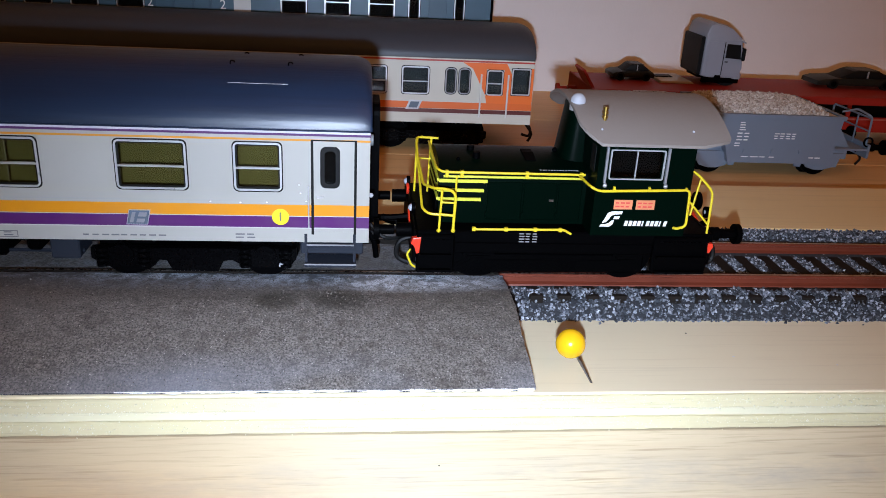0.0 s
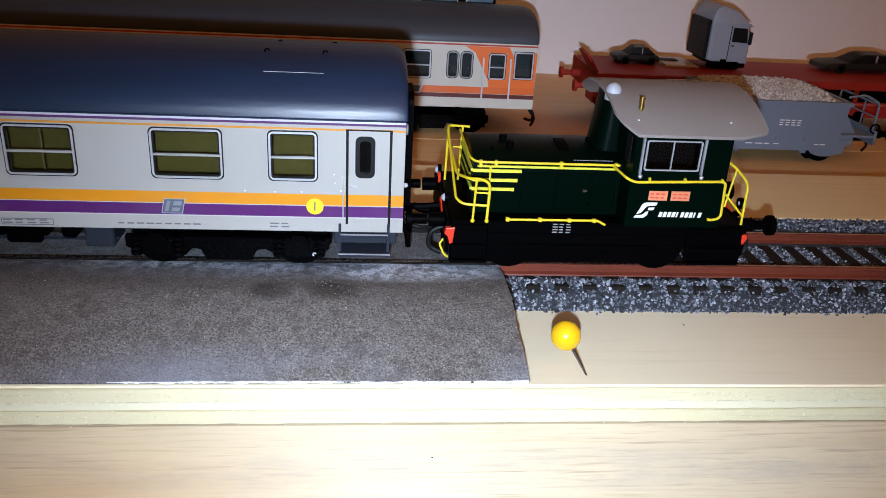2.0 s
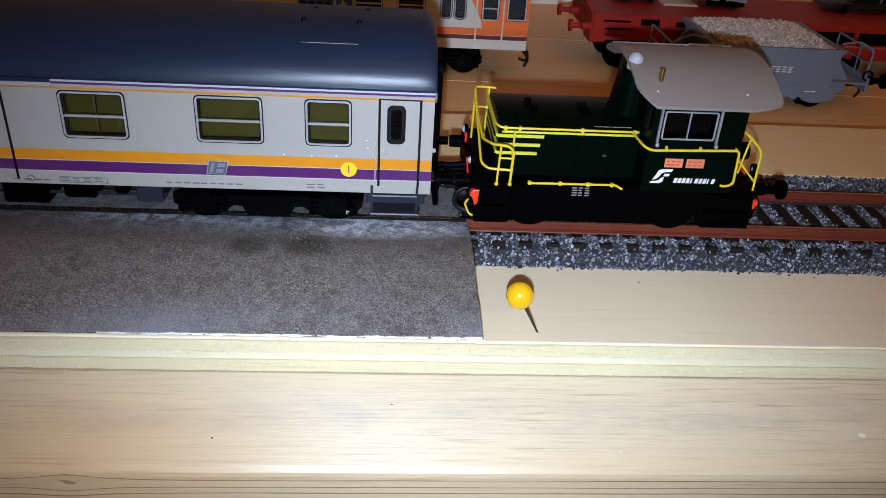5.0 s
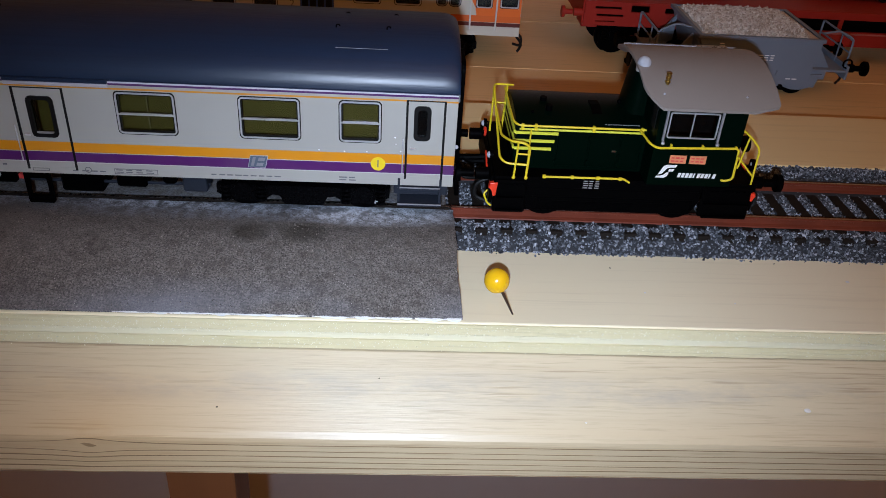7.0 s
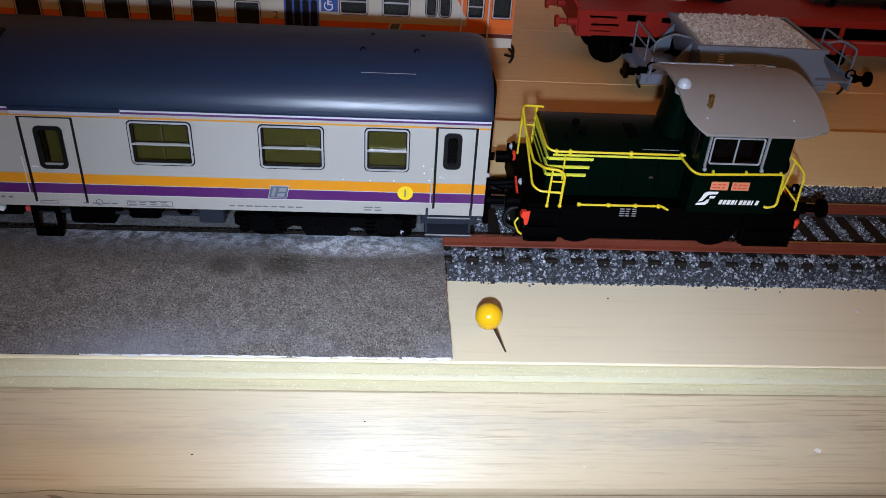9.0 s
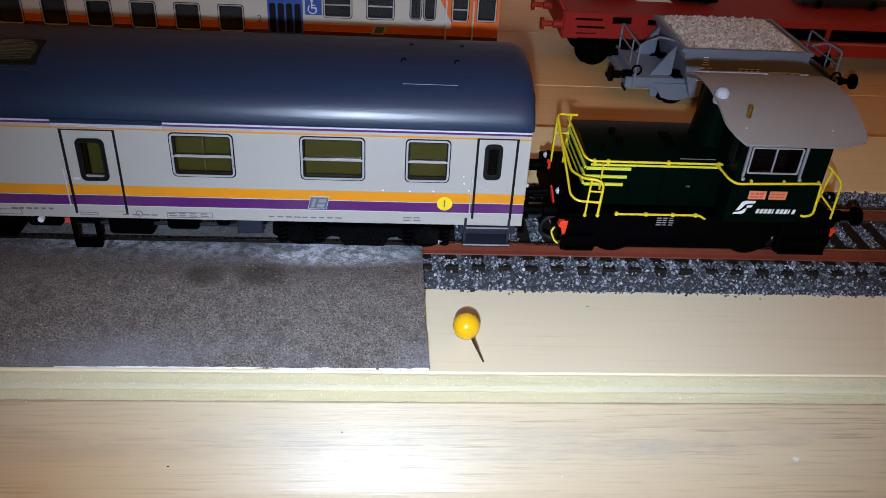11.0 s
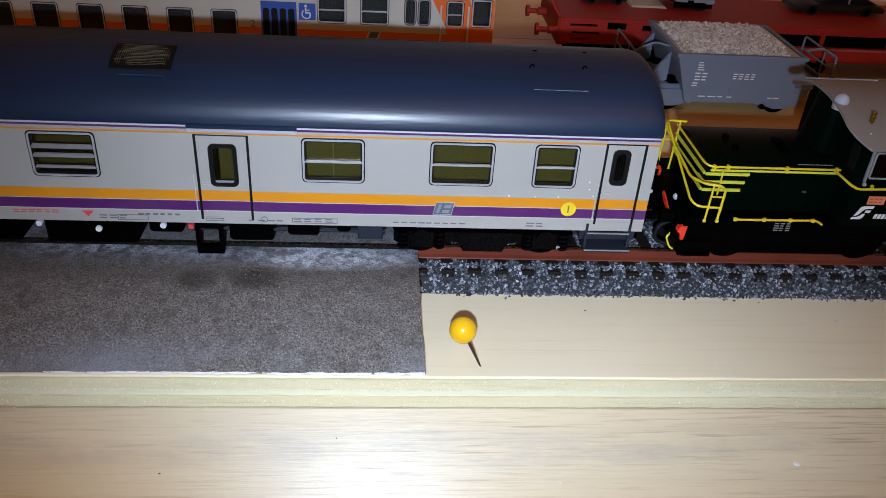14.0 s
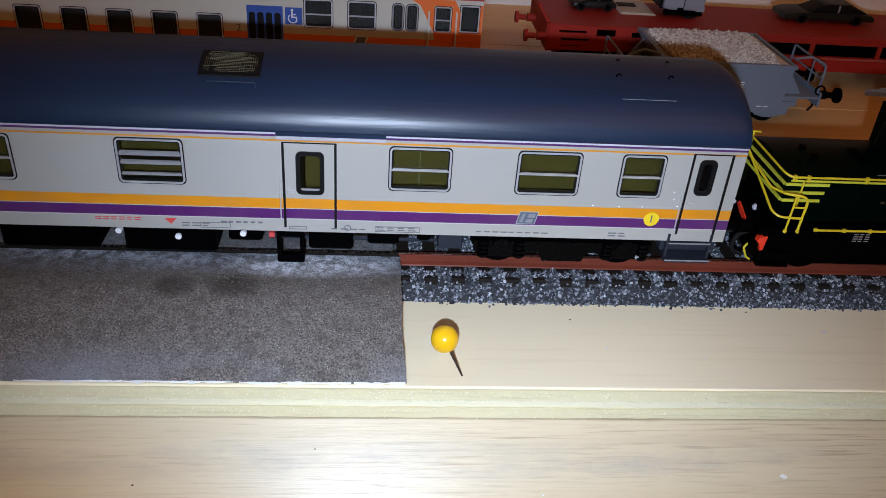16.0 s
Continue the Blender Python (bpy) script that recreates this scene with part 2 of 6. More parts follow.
M_LOGO = paint("blue_grey_emblem", (0.10, 0.13, 0.17), 0.4, wear=0.0, grain=0.0)
M_DOT = paint("yellow_dot", (0.80, 0.58, 0.02), 0.4, wear=0.0, grain=0.0)
M_WAGON = paint("blue_grey_wagon_plastic", (0.17, 0.21, 0.27), 0.5, wear=0.12)
M_LOAD = grains("pale_gravel_load", ((0.42, 0.34, 0.27), (0.60, 0.50, 0.42), (0.72, 0.63, 0.55), (0.80, 0.74, 0.68)))
M_REDWAG = paint("red_flat_wagon_paint", (0.34, 0.022, 0.014), 0.5, wear=0.25, spec=0.2)
M_REDLIP = paint("worn_red_edge", (0.42, 0.10, 0.08), 0.5, wear=0.5, spec=0.2)
M_ORANGE2 = paint("orange_livery", (0.80, 0.16, 0.02), 0.4, wear=0.05, grain=0.0)
M_BLUE = paint("bright_blue_door", (0.03, 0.09, 0.38), 0.4, wear=0.05)
M_BLUEC = paint("petrol_blue_coach", (0.035, 0.085, 0.13), 0.4, wear=0.08)
M_SILVER = paint("silver_grey_truck", (0.30, 0.31, 0.35), 0.38, wear=0.05)
M_BEIGE = paint("beige_car", (0.50, 0.42, 0.33), 0.35)
M_DARKCAR = paint("dark_green_grey_car", (0.012, 0.012, 0.009), 0.4, spec=0.25)
M_CHIP = grains("pale_chip_glints", ((0.78, 0.72, 0.48), (0.84, 0.78, 0.56), (0.90, 0.87, 0.72), (0.80, 0.75, 0.52)), 0.3)
M_PAPER = paint("torn_white_paper", (0.80, 0.79, 0.76), 0.8, wear=0.1)


# ---- mesh helpers: all places in mm, in the world as it stands at the start ----
ORIGIN = {}


def thing(name, at, label, category, group=""):
    ob = new(name)
    ob.empty_display_size = 0.005
    ob.location = Vector(at) * MM
    ORIGIN[ob.name] = Vector(at)
    return tagged(ob, label, category, group)


def part(name, bm, material, parent=None, label="", origin=None, smooth=False, flip=True):
    """One bmesh as one mesh object under a thing or part (or a thing of its own)."""
    base = ORIGIN[parent.name] if parent else Vector((0, 0, 0))
    here = Vector(origin) if origin is not None else base
    if flip:
        bmesh.ops.recalc_face_normals(bm, faces=bm.faces)
    for v in bm.verts:
        v.co = (v.co - here) * MM
    me = bpy.data.meshes.new(name)
    bm.to_mesh(me)
    bm.free()
    me.materials.append(material)
    if smooth:
        for p in me.polygons:
            p.use_smooth = True
        me.set_sharp_from_angle(angle=radians(38))
    ob = new(name, me)
    ob.parent = parent
    ob.location = (here - base) * MM
    ORIGIN[ob.name] = here
    if label:
        ob["label"] = label
    return ob


def box(bm, x0, x1, y0, y1, z0, z1, bev=0.0, seg=2):
    v = [bm.verts.new((x, y, z)) for x in (x0, x1) for y in (y0, y1) for z in (z0, z1)]
    fs = [bm.faces.new([v[i] for i in f]) for f in ((0, 1, 3, 2), (4, 6, 7, 5), (0, 4, 5, 1), (2, 3, 7, 6), (0, 2, 6, 4), (1, 5, 7, 3))]
    if bev:
        es = list({e for f in fs for e in f.edges})
        bmesh.ops.bevel(bm, geom=es, offset=bev, segments=seg, profile=0.5, affect="EDGES")
    return bm


def prism(bm, pts, axis, a, b, bev=0.0):
    """A polygon drawn in the plane across axis ('x': y,z; 'y': x,z; 'z': x,y), drawn out from a to b."""
    put = {"x": lambda p, d: (d, p[0], p[1]), "y": lambda p, d: (p[0], d, p[1]), "z": lambda p, d: (p[0], p[1], d)}[axis]
    lo, hi = [bm.verts.new(put(p, a)) for p in pts], [bm.verts.new(put(p, b)) for p in pts]
    n = len(pts)
    fs = [bm.faces.new(lo), bm.faces.new(hi[::-1])]
    fs += [bm.faces.new((lo[i], hi[i], hi[(i + 1) % n], lo[(i + 1) % n])) for i in range(n)]
    if bev:
        es = list({e for f in fs[:2] for e in f.edges})
        bmesh.ops.bevel(bm, geom=es, offset=bev, segments=2, profile=0.5, affect="EDGES")
    return bm


def tube(bm, pts, r, n=6, r2=None):
    """A round bar along a line of points."""
    pts = [Vector(p) for p in pts]
    rings = []
    for i, p in enumerate(pts):
        d = (pts[min(i + 1, len(pts) - 1)] - pts[max(i - 1, 0)]).normalized()
        u = d.orthogonal().normalized() if not rings else (u - d * u.dot(d)).normalized()
        w = d.cross(u)
        rr = r if r2 is None else r + (r2 - r) * i / (len(pts) - 1)
        rings.append([bm.verts.new(p + (u * math.cos(k * 2 * math.pi / n) + w * math.sin(k * 2 * math.pi / n)) * rr) for k in range(n)])
    for a, b in zip(rings, rings[1:]):
        for k in range(n):
            bm.faces.new((a[k], a[(k + 1) % n], b[(k + 1) % n], b[k]))
    bm.faces.new(rings[0][::-1]), bm.faces.new(rings[-1])
    return bm


def soft_line(pts, r=1.0, steps=3):
    """The same line with its corners rounded off."""
    pts = [Vector(p) for p in pts]
    out = [pts[0]]
    for a, b, c in zip(pts, pts[1:], pts[2:]):
        k0, k1 = b + (a - b).normalized() * min(r, (a - b).length * 0.45), b + (c - b).normalized() * min(r, (c - b).length * 0.45)
        for i in range(steps + 1):
            t = i / steps
            out.append(k0 * (1 - t) ** 2 + b * 2 * t * (1 - t) + k1 * t * t)
    return out + [pts[-1]]


def ball(bm, c, r, u=16, v=10, squash=1.0):
    bmesh.ops.create_uvsphere(bm, u_segments=u, v_segments=v, radius=r, matrix=Matrix.Translation(c) @ Matrix.Diagonal((1, 1, squash, 1)))
    return bm


def rounded(x0, x1, z0, z1, r, n=4):
    """Outline of a rectangle with rounded corners."""
    out = []
    for cx, cz, a in ((x1 - r, z1 - r, 0), (x0 + r, z1 - r, 90), (x0 + r, z0 + r, 180), (x1 - r, z0 + r, 270)):
        out += [(cx + r * math.cos(radians(a + 90 * i / n)), cz + r * math.sin(radians(a + 90 * i / n))) for i in range(n + 1)]
    return out


def ring(bm, outer, inner, axis, a, b):
    """A flat ring between two outlines of equal length, with depth."""
    put = {"x": lambda p, d: (d, p[0], p[1]), "y": lambda p, d: (p[0], d, p[1]), "z": lambda p, d: (p[0], p[1], d)}[axis]
    n = len(outer)
    vs = [[bm.verts.new(put(p, d)) for p in line] for line in (outer, inner) for d in (a, b)]
    for i in range(n):
        j = (i + 1) % n
        for p, q in ((0, 1), (1, 3), (3, 2), (2, 0)):
            bm.faces.new((vs[p][i], vs[p][j], vs[q][j], vs[q][i]))
    return bm


def holed(bm, x0, x1, z0, z1, y0, y1, holes):
    """A wall in the plane y, one mesh, with square openings right through it."""
    xs = sorted({x0, x1, *(h[0] for h in holes), *(h[1] for h in holes)})
    zs = sorted({z0, z1, *(h[2] for h in holes), *(h[3] for h in holes)})
    nx, nz = len(xs) - 1, len(zs) - 1

    def full(i, k):
        if not (0 <= i < nx and 0 <= k < nz):
            return False
        cx, cz = (xs[i] + xs[i + 1]) / 2, (zs[k] + zs[k + 1]) / 2
        return z0 < cz < z1 and not any(h[0] < cx < h[1] and h[2] < cz < h[3] for h in holes)

    made = {}

    def v(i, k, y):
        if (i, k, y) not in made:
            made[i, k, y] = bm.verts.new((xs[i], y, zs[k]))
        return made[i, k, y]

    for i in range(nx):
        for k in range(nz):
            if not full(i, k):
                continue
            for y in (y0, y1):
                bm.faces.new((v(i, k, y), v(i + 1, k, y), v(i + 1, k + 1, y), v(i, k + 1, y)))
            for di, dk, a, b in ((-1, 0, (i, k), (i, k + 1)), (1, 0, (i + 1, k), (i + 1, k + 1)), (0, -1, (i, k), (i + 1, k)), (0, 1, (i, k + 1), (i + 1, k + 1))):
                if not full(i + di, k + dk):
                    bm.faces.new((v(*a, y0), v(*b, y0), v(*b, y1), v(*a, y1)))
    return bm


def bars(bm, x0, x1, z0, z1, y, words, lines=1, depth=0.04, seed=1):
    """Writing too small to read: short bars in lines."""
    rnd = random.Random(seed)
    h = (z1 - z0) / lines
    for k in range(lines):
        x, zb = x0, z1 - (k + 1) * h
        for i in range(words):
            w = (x1 - x0) / words
            e = x + w * rnd.uniform(0.55, 0.85)
            box(bm, x, e, y, y + depth, zb + h * 0.3, zb + h * 0.7)
            x += w
    return bm


# ---- the setting ----
def structure(name, bm, material, label, category):
    return tagged(part(name, bm, material), label, category, kind="structure")


def room():
    structure("floor", box(bmesh.new(), -1800, 1800, -2400, 330, -770, -750), M_FLOOR, "pinkish tiled floor far below the table", "floor")
    structure("ceiling", box(bmesh.new(), -1800, 1800, -2400, 330, 1600, 1640), M_WALL, "plain white room ceiling", "ceiling")
    structure("wall_north", box(bmesh.new(), -1800, 1800, 207, 260, -750, 1600), M_WALL, "white painted wall behind the layout", "wall")
    structure("wall_south", box(bmesh.new(), -1800, 1800, -2400, -2340, -750, 1600), M_WALL, "white painted wall of the room", "wall")
    structure("wall_west", box(bmesh.new(), -1800, -1740, -2340, 207, -750, 1600), M_WALL, "white painted wall of the room", "wall")
    structure("wall_east", box(bmesh.new(), 1740, 1800, -2340, 207, -750, 1600), M_WALL, "white painted wall of the room", "wall")


def table():
    """The layout's board on its moulded pine edge, and a leg."""
    t = thing("layout_table", (0, -40, -750), "pale plywood layout table with a varnished pine edge", "table")
    part("front_board", box(bmesh.new(), -420, 420, -42.4, 1.0, -6.6, 0, 0.3), M_BOARD, t, "pale smooth plywood board")
    for i, (y0, y1) in enumerate(((1.2, 62.0), (62.4, 97.0), (97.3, 150), (150.3, 206.5))):
        part("back_plank", box(bmesh.new(), -420, 420, y0, y1, -6.6, 0, 0.25), M_PLANK, t, "orange-brown pine plank")
    part("raised_board", box(bmesh.new(), -420, 420, 17.5, 50.5, 0.004, 6.5, 0.3), M_SHELF, t, "pale raised board behind the track")
    # three layers of the sawn edge, each a little uneven
    rnd = random.Random(4)
    for z0, z1, d, m, lab in ((-2.7, -0.35, 0.35, M_EDGE, "rough sawn plywood layer"), (-4.3, -2.9, 0.15, M_CORE, "pale glued plywood layer"), (-6.7, -4.4, 0.45, M_EDGE, "rough sawn plywood layer")):
        bm = bmesh.new()
        n = 420
        lo, hi, bl, bh = [], [], [], []
        for i in range(n + 1):
            x = -420 + 840 * i / n
            e = -42.4 - d - 0.16 * noise.noise((x * 0.5, z0, 0)) - rnd.uniform(0, 0.10)
            lo.append(bm.verts.new((x, e, z0 + 0.12 * noise.noise((x * 0.3, z0, 3)))))
            hi.append(bm.verts.new((x, e, z1 + 0.12 * noise.noise((x * 0.3, z1, 7)))))
            bl.append(bm.verts.new((x, -42.2, z0)))
            bh.append(bm.verts.new((x, -42.2, z1)))
        for i in range(n):
            for a, b in ((lo, hi), (hi, bh), (bl, lo)):
                bm.faces.new((a[i], a[i + 1], b[i + 1], b[i]))
        part("edge_layer", bm, m, t, lab, smooth=True)
    # sloped pine moulding with an upright nose
    prof = [(-38, -6.9), (-43.0, -7.1), (-55.0, -17.0), (-55.8, -18.0), (-56.0, -18.8), (-56.0, -27.2), (-55.5, -27.8), (-38, -27.8)]
    part("edge_moulding", prism(bmesh.new(), prof, "x", -430, 430), M_BEAM, t, "varnished pine moulding with glossy sloped face", smooth=False)
    # growth rings on the nose, parting round a small knot
    for z, h in ((-19.5, 0.20), (-21.1, 0.15), (-22.5, 0.24), (-24.1, 0.16), (-25.5, 0.26), (-26.9, 0.16)):
        bm = bmesh.new()
        rows = []
        for i in range(431):
            x = -430 + 2 * i
            away = 1.5 / (1 + ((x + 73.5) / 5.0) ** 2) / (1 + 0.5 * abs(z + 20.2)) * (1 if z > -20.2 else -1)
            zz = z + 0.22 * noise.noise((x * 0.012, z, 0)) + 0.10 * noise.noise((x * 0.06, z, 2)) + away
            hh = h * (0.75 + 0.6 * noise.noise((x * 0.03, z, 5)))
            rows.append([bm.verts.new((x, y, k)) for y, k in ((-55.9, zz - hh), (-56.04, zz - hh * 0.7), (-56.04, zz + hh * 0.4), (-55.9, zz + hh * 0.6))])
        for a, b in zip(rows, rows[1:]):
            for k in range(3):
                bm.faces.new((a[k], a[k + 1], b[k + 1], b[k]))
        part("grain_line", bm, M_GRAIN, t, "dark grain line in the pine nose")
    bm = bmesh.new()
    ring_pts = [(-73.4 + 1.2 * math.cos(a * math.pi / 8) * (1 + 0.25 * math.cos(a)), -20.1 + 0.42 * math.sin(a * math.pi / 8) - 0.25 * math.cos(a * math.pi / 8)) for a in range(16)]
    prism(bm, ring_pts, "y", -56.06, -55.9)
    part("knot", bm, M_KNOT, t, "small brown knot in the pine nose")
    bm = bmesh.new()
    prism(bm, [(-62.4, -27.7), (-48.8, -27.7), (-54, -750), (-68, -750)], "y", -50, -38)
    part("leg", bm, M_LEG, t, "dark brown wooden leg")
    for x, y, r, m in ((-50.2, -51.6, 0.2, M_BLACK), (64.3, -50.6, 0.7, M_PAPER), (-20, -47, 0.15, M_BLACK), (20, -53, 0.22, M_PAPER)):
        z = -7.1 + (y + 43) * 9.9 / 12
        part("fleck", ball(bmesh.new(), (x, y, z), r, 10, 6, 0.35), m, t)
    for x, y, r, m in ((79.9, -25, 0.42, M_PAPER), (34, -31, 0.22, M_PAPER), (52, -34, 0.2, M_PAPER), (28.5, -22.2, 0.2, M_BLACK)):
        part("fleck", ball(bmesh.new(), (x, y, 0.02), r, 10, 6, 0.3), m, t)
    return t


def stones(n, place, size, seed):
    """Many small broken stones as one mesh: place(rng) gives x, y, z of each."""
    rng = np.random.default_rng(seed)
    base = np.array([(1, 0, 0), (-1, 0, 0), (0, 1, 0), (0, -1, 0), (0, 0, 1), (0, 0, -1)], float)
    tri = np.array([(0, 2, 4), (2, 1, 4), (1, 3, 4), (3, 0, 4), (2, 0, 5), (1, 2, 5), (3, 1, 5), (0, 3, 5)])
    pts = place(rng, n)
    n = len(pts)
    s = rng.uniform(size[0], size[1], (n, 1, 1)) * rng.uniform(0.6, 1.25, (n, 1, 3))
    v = base[None] + rng.uniform(-0.38, 0.38, (n, 6, 3))
    q = rng.normal(size=(n, 4))
    q /= np.linalg.norm(q, axis=1, keepdims=True)
    a, b, c, d = q.T
    R = np.stack([np.stack([a*a+b*b-c*c-d*d, 2*(b*c-a*d), 2*(b*d+a*c)], -1), np.stack([2*(b*c+a*d), a*a-b*b+c*c-d*d, 2*(c*d-a*b)], -1), np.stack([2*(b*d-a*c), 2*(c*d+a*b), a*a-b*b-c*c+d*d], -1)], 1)
    v = np.einsum("nij,nkj->nki", R, v * s) + pts[:, None, :]
    f = tri[None] + 6 * np.arange(n)[:, None, None]
    return v.reshape(-1, 3), f.reshape(-1, 3)


def stone_mesh(name, data, material, parent, label=""):
    base = ORIGIN[parent.name]
    me = bpy.data.meshes.new(name)
    me.from_pydata((np.asarray(data[0]) - np.array(base)) * MM, [], data[1].tolist())
    me.materials.append(material)
    ob = new(name, me)
    ob.parent = parent
    ORIGIN[ob.name] = base
    ob["kind"] = "stuff"
    if label:
        ob["label"] = label
    return ob


RAIL_TOP = 6.2


def bed_height(y):
    if y > 10.6:
        return 3.7 + 2.4 * min(1.0, (y - 10.6) / 4.0)
    y = abs(y)
    return 3.7 if y < 13 else max(0.0, 3.7 * (1 - ((y - 13) / 4.1) ** 1.3))


def track():
    t = thing("railway_track", (0, 0, 0), "model railway track with rust-brown rails on grey ballast", "track")
    ys = [-17.0, -16.6, -15.8, -14.6, -13, 10.6, 12.6, 14.6, 17.4, 17.5]
    part("ballast_bed", prism(bmesh.new(), [(y, bed_height(y) - 0.15 if -16.9 < y < 19 else 0.02) for y in ys], "x", -300, 330), M_BED, t, "grey glued ballast bed")
    for y in (-8.75, 8.75):
        prof = [(-1.3, 4.0), (1.3, 4.0), (1.2, 4.3), (0.35, 4.6), (0.35, 5.6), (0.6, 5.75), (0.6, 6.15), (0.5, 6.2), (-0.5, 6.2), (-0.6, 6.15), (-0.6, 5.75), (-0.35, 5.6), (-0.35, 4.6), (-1.2, 4.3)]
        # the length beside the platform is coloured dark to stand for shade
        for a, b, m, lab in ((-300, -5.6, M_SLEEPER, "rail beside the platform, darkened for its shade"), (-5.4, 330, M_RAIL, "rust-brown rail")):
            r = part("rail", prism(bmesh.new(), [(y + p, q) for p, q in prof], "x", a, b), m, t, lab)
            part("railhead", box(bmesh.new(), a, b, y - 0.22, y + 0.30, 6.19, 6.225), M_STEEL, r, "bare worn steel running surface")
    bm = box(bmesh.new(), -1.35, 1.35, -14.6, 14.6, 2.4, 4.05, 0.15, 1)
    first = part("sleeper", bm, M_SLEEPER, t)
    first.location.x = -297 * MM
    ORIGIN[first.name] = ORIGIN[t.name]
    k = 1
    while -297 + 5.52 * k < 325:
        ob = new("sleeper", first.data)
        ob.parent, ob.location = t, ((-297 + 5.52 * k) * MM, 0, 0)
        k += 1

    def near(rng, n):
        x, y = rng.uniform(-14, 175, n), rng.uniform(-17.1, 17.6, n)
        z = np.array([bed_height(v) for v in y]) + rng.uniform(-0.25, 0.25, n)
        on = (np.abs(((x + 297 + 2.76) % 5.52) - 2.76) < 1.25) & (y > -11.9) & (y < 11.5)
        rail = np.abs(np.abs(y) - 8.75) < 1.4
        z = z + np.where((y < -11.8) & (y > -14.8), 0.38, 0.0)
        p = np.stack([x, y, z], 1)
        return p[~on & ~rail]

    stone_mesh("ballast", stones(60000, near, (0.20, 0.43), 5), M_BALLAST, t, "loose grey and dark ballast stones")
    def stray(rng, n):
        return np.stack([rng.uniform(-2, 160, n), -16.9 - rng.exponential(0.38, n), np.full(n, 0.25)], 1)

    stone_mesh("loose_ballast", stones(420, stray, (0.18, 0.42), 7), M_BALLAST, t)
    return t


def sheet_height(y):
    """The platform sheet lies on the sleepers and bends down to the board's edge."""
    k = (y + 10.4) / -32.0
    return 6.35 + 0.75 * math.sin(min(k, 0.55) / 0.55 * math.pi / 2) - (max(0.0, k - 0.35) / 0.65) ** 1.7 * 6.45


def sheet_material():
    m = bpy.data.materials.new("grey_sanded_paper")
    nt, nodes, links, b = nodes_of(m)
    vec = coords(nt)
    sep = nodes.new("ShaderNodeSeparateXYZ")
    links.new(vec, sep.inputs[0])
    grit, mid, big = noise_node(nt, vec, 3000.0, 2.0, 0.6), noise_node(nt, vec, 420.0, 4.0, 0.7), noise_node(nt, vec, 45.0, 4.0)
    col = mix(nt, ramp(nt, grit, 0.34, 0.68), (0.040, 0.036, 0.032), (0.265, 0.243, 0.222))
    col = mix(nt, math_node(nt, "MULTIPLY", ramp(nt, mid, 0.46, 0.64), 0.6), col, (0.046, 0.037, 0.030))
    clump = noise_node(nt, vec, 1700.0, 3.0, 0.75)
    col = mix(nt, math_node(nt, "MULTIPLY", ramp(nt, clump, 0.52, 0.62), 0.35), col, (0.20, 0.175, 0.15))
    col = mix(nt, math_node(nt, "MULTIPLY", ramp(nt, clump, 0.44, 0.36), 0.4), col, (0.024, 0.020, 0.017))
    col = mix(nt, math_node(nt, "MULTIPLY", ramp(nt, big, 0.50, 0.72), 0.4), col, (0.165, 0.158, 0.152))
    # bluish sheen of the front bend, put into the colour in patches
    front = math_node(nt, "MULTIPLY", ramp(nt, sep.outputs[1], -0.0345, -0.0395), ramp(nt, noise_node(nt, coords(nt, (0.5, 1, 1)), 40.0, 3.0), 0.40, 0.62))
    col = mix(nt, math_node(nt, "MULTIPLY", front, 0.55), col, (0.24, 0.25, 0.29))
    vor = nodes.new("ShaderNodeTexVoronoi")
    vor.inputs["Scale"].default_value = 1500.0
    links.new(vec, vor.inputs["Vector"])
    speck = math_node(nt, "MULTIPLY", ramp(nt, vor.outputs["Distance"], 0.22, 0.10), ramp(nt, noise_node(nt, vec, 700.0, 1.0), 0.56, 0.62))
    col = mix(nt, math_node(nt, "MULTIPLY", speck, 0.8), col, (0.55, 0.52, 0.48))
    # chalky rail-side wear, its glints painted in, and two dark damp stains
    edge = ramp(nt, sep.outputs[1], -0.0190, -0.0125)
    low = ramp(nt, noise_node(nt, coords(nt, (0.5, 1.6, 1)), 60.0, 3.0), 0.28, 0.52)
    rub = math_node(nt, "MULTIPLY", ramp(nt, mid, 0.42, 0.60), ramp(nt, grit, 0.30, 0.55))
    inner = ramp(nt, sep.outputs[1], -0.0075, -0.0105)
    edge = math_node(nt, "MULTIPLY", edge, math_node(nt, "ADD", math_node(nt, "MULTIPLY", inner, 0.75), 0.25))
    # one long pale scratch
    sc = math_node(nt, "ABSOLUTE", math_node(nt, "ADD", math_node(nt, "ADD", sep.outputs[0], 0.0925), math_node(nt, "MULTIPLY", sep.outputs[1], -0.55)))
    sc = math_node(nt, "MULTIPLY", ramp(nt, sc, 0.0011, 0.0002), math_node(nt, "MULTIPLY", ramp(nt, sep.outputs[1], -0.033, -0.028), ramp(nt, mid, 0.35, 0.6)))
    col = mix(nt, math_node(nt, "MULTIPLY", sc, 0.28), col, (0.36, 0.36, 0.36))
    worn = math_node(nt, "MULTIPLY", edge, 0.75)
    col = mix(nt, worn, col, (0.060, 0.072, 0.090))
    f = math_node(nt, "MULTIPLY", math_node(nt, "MULTIPLY", edge, low), rub)
    col = mix(nt, math_node(nt, "MULTIPLY", f, 1.0), col, (0.60, 0.68, 0.80))

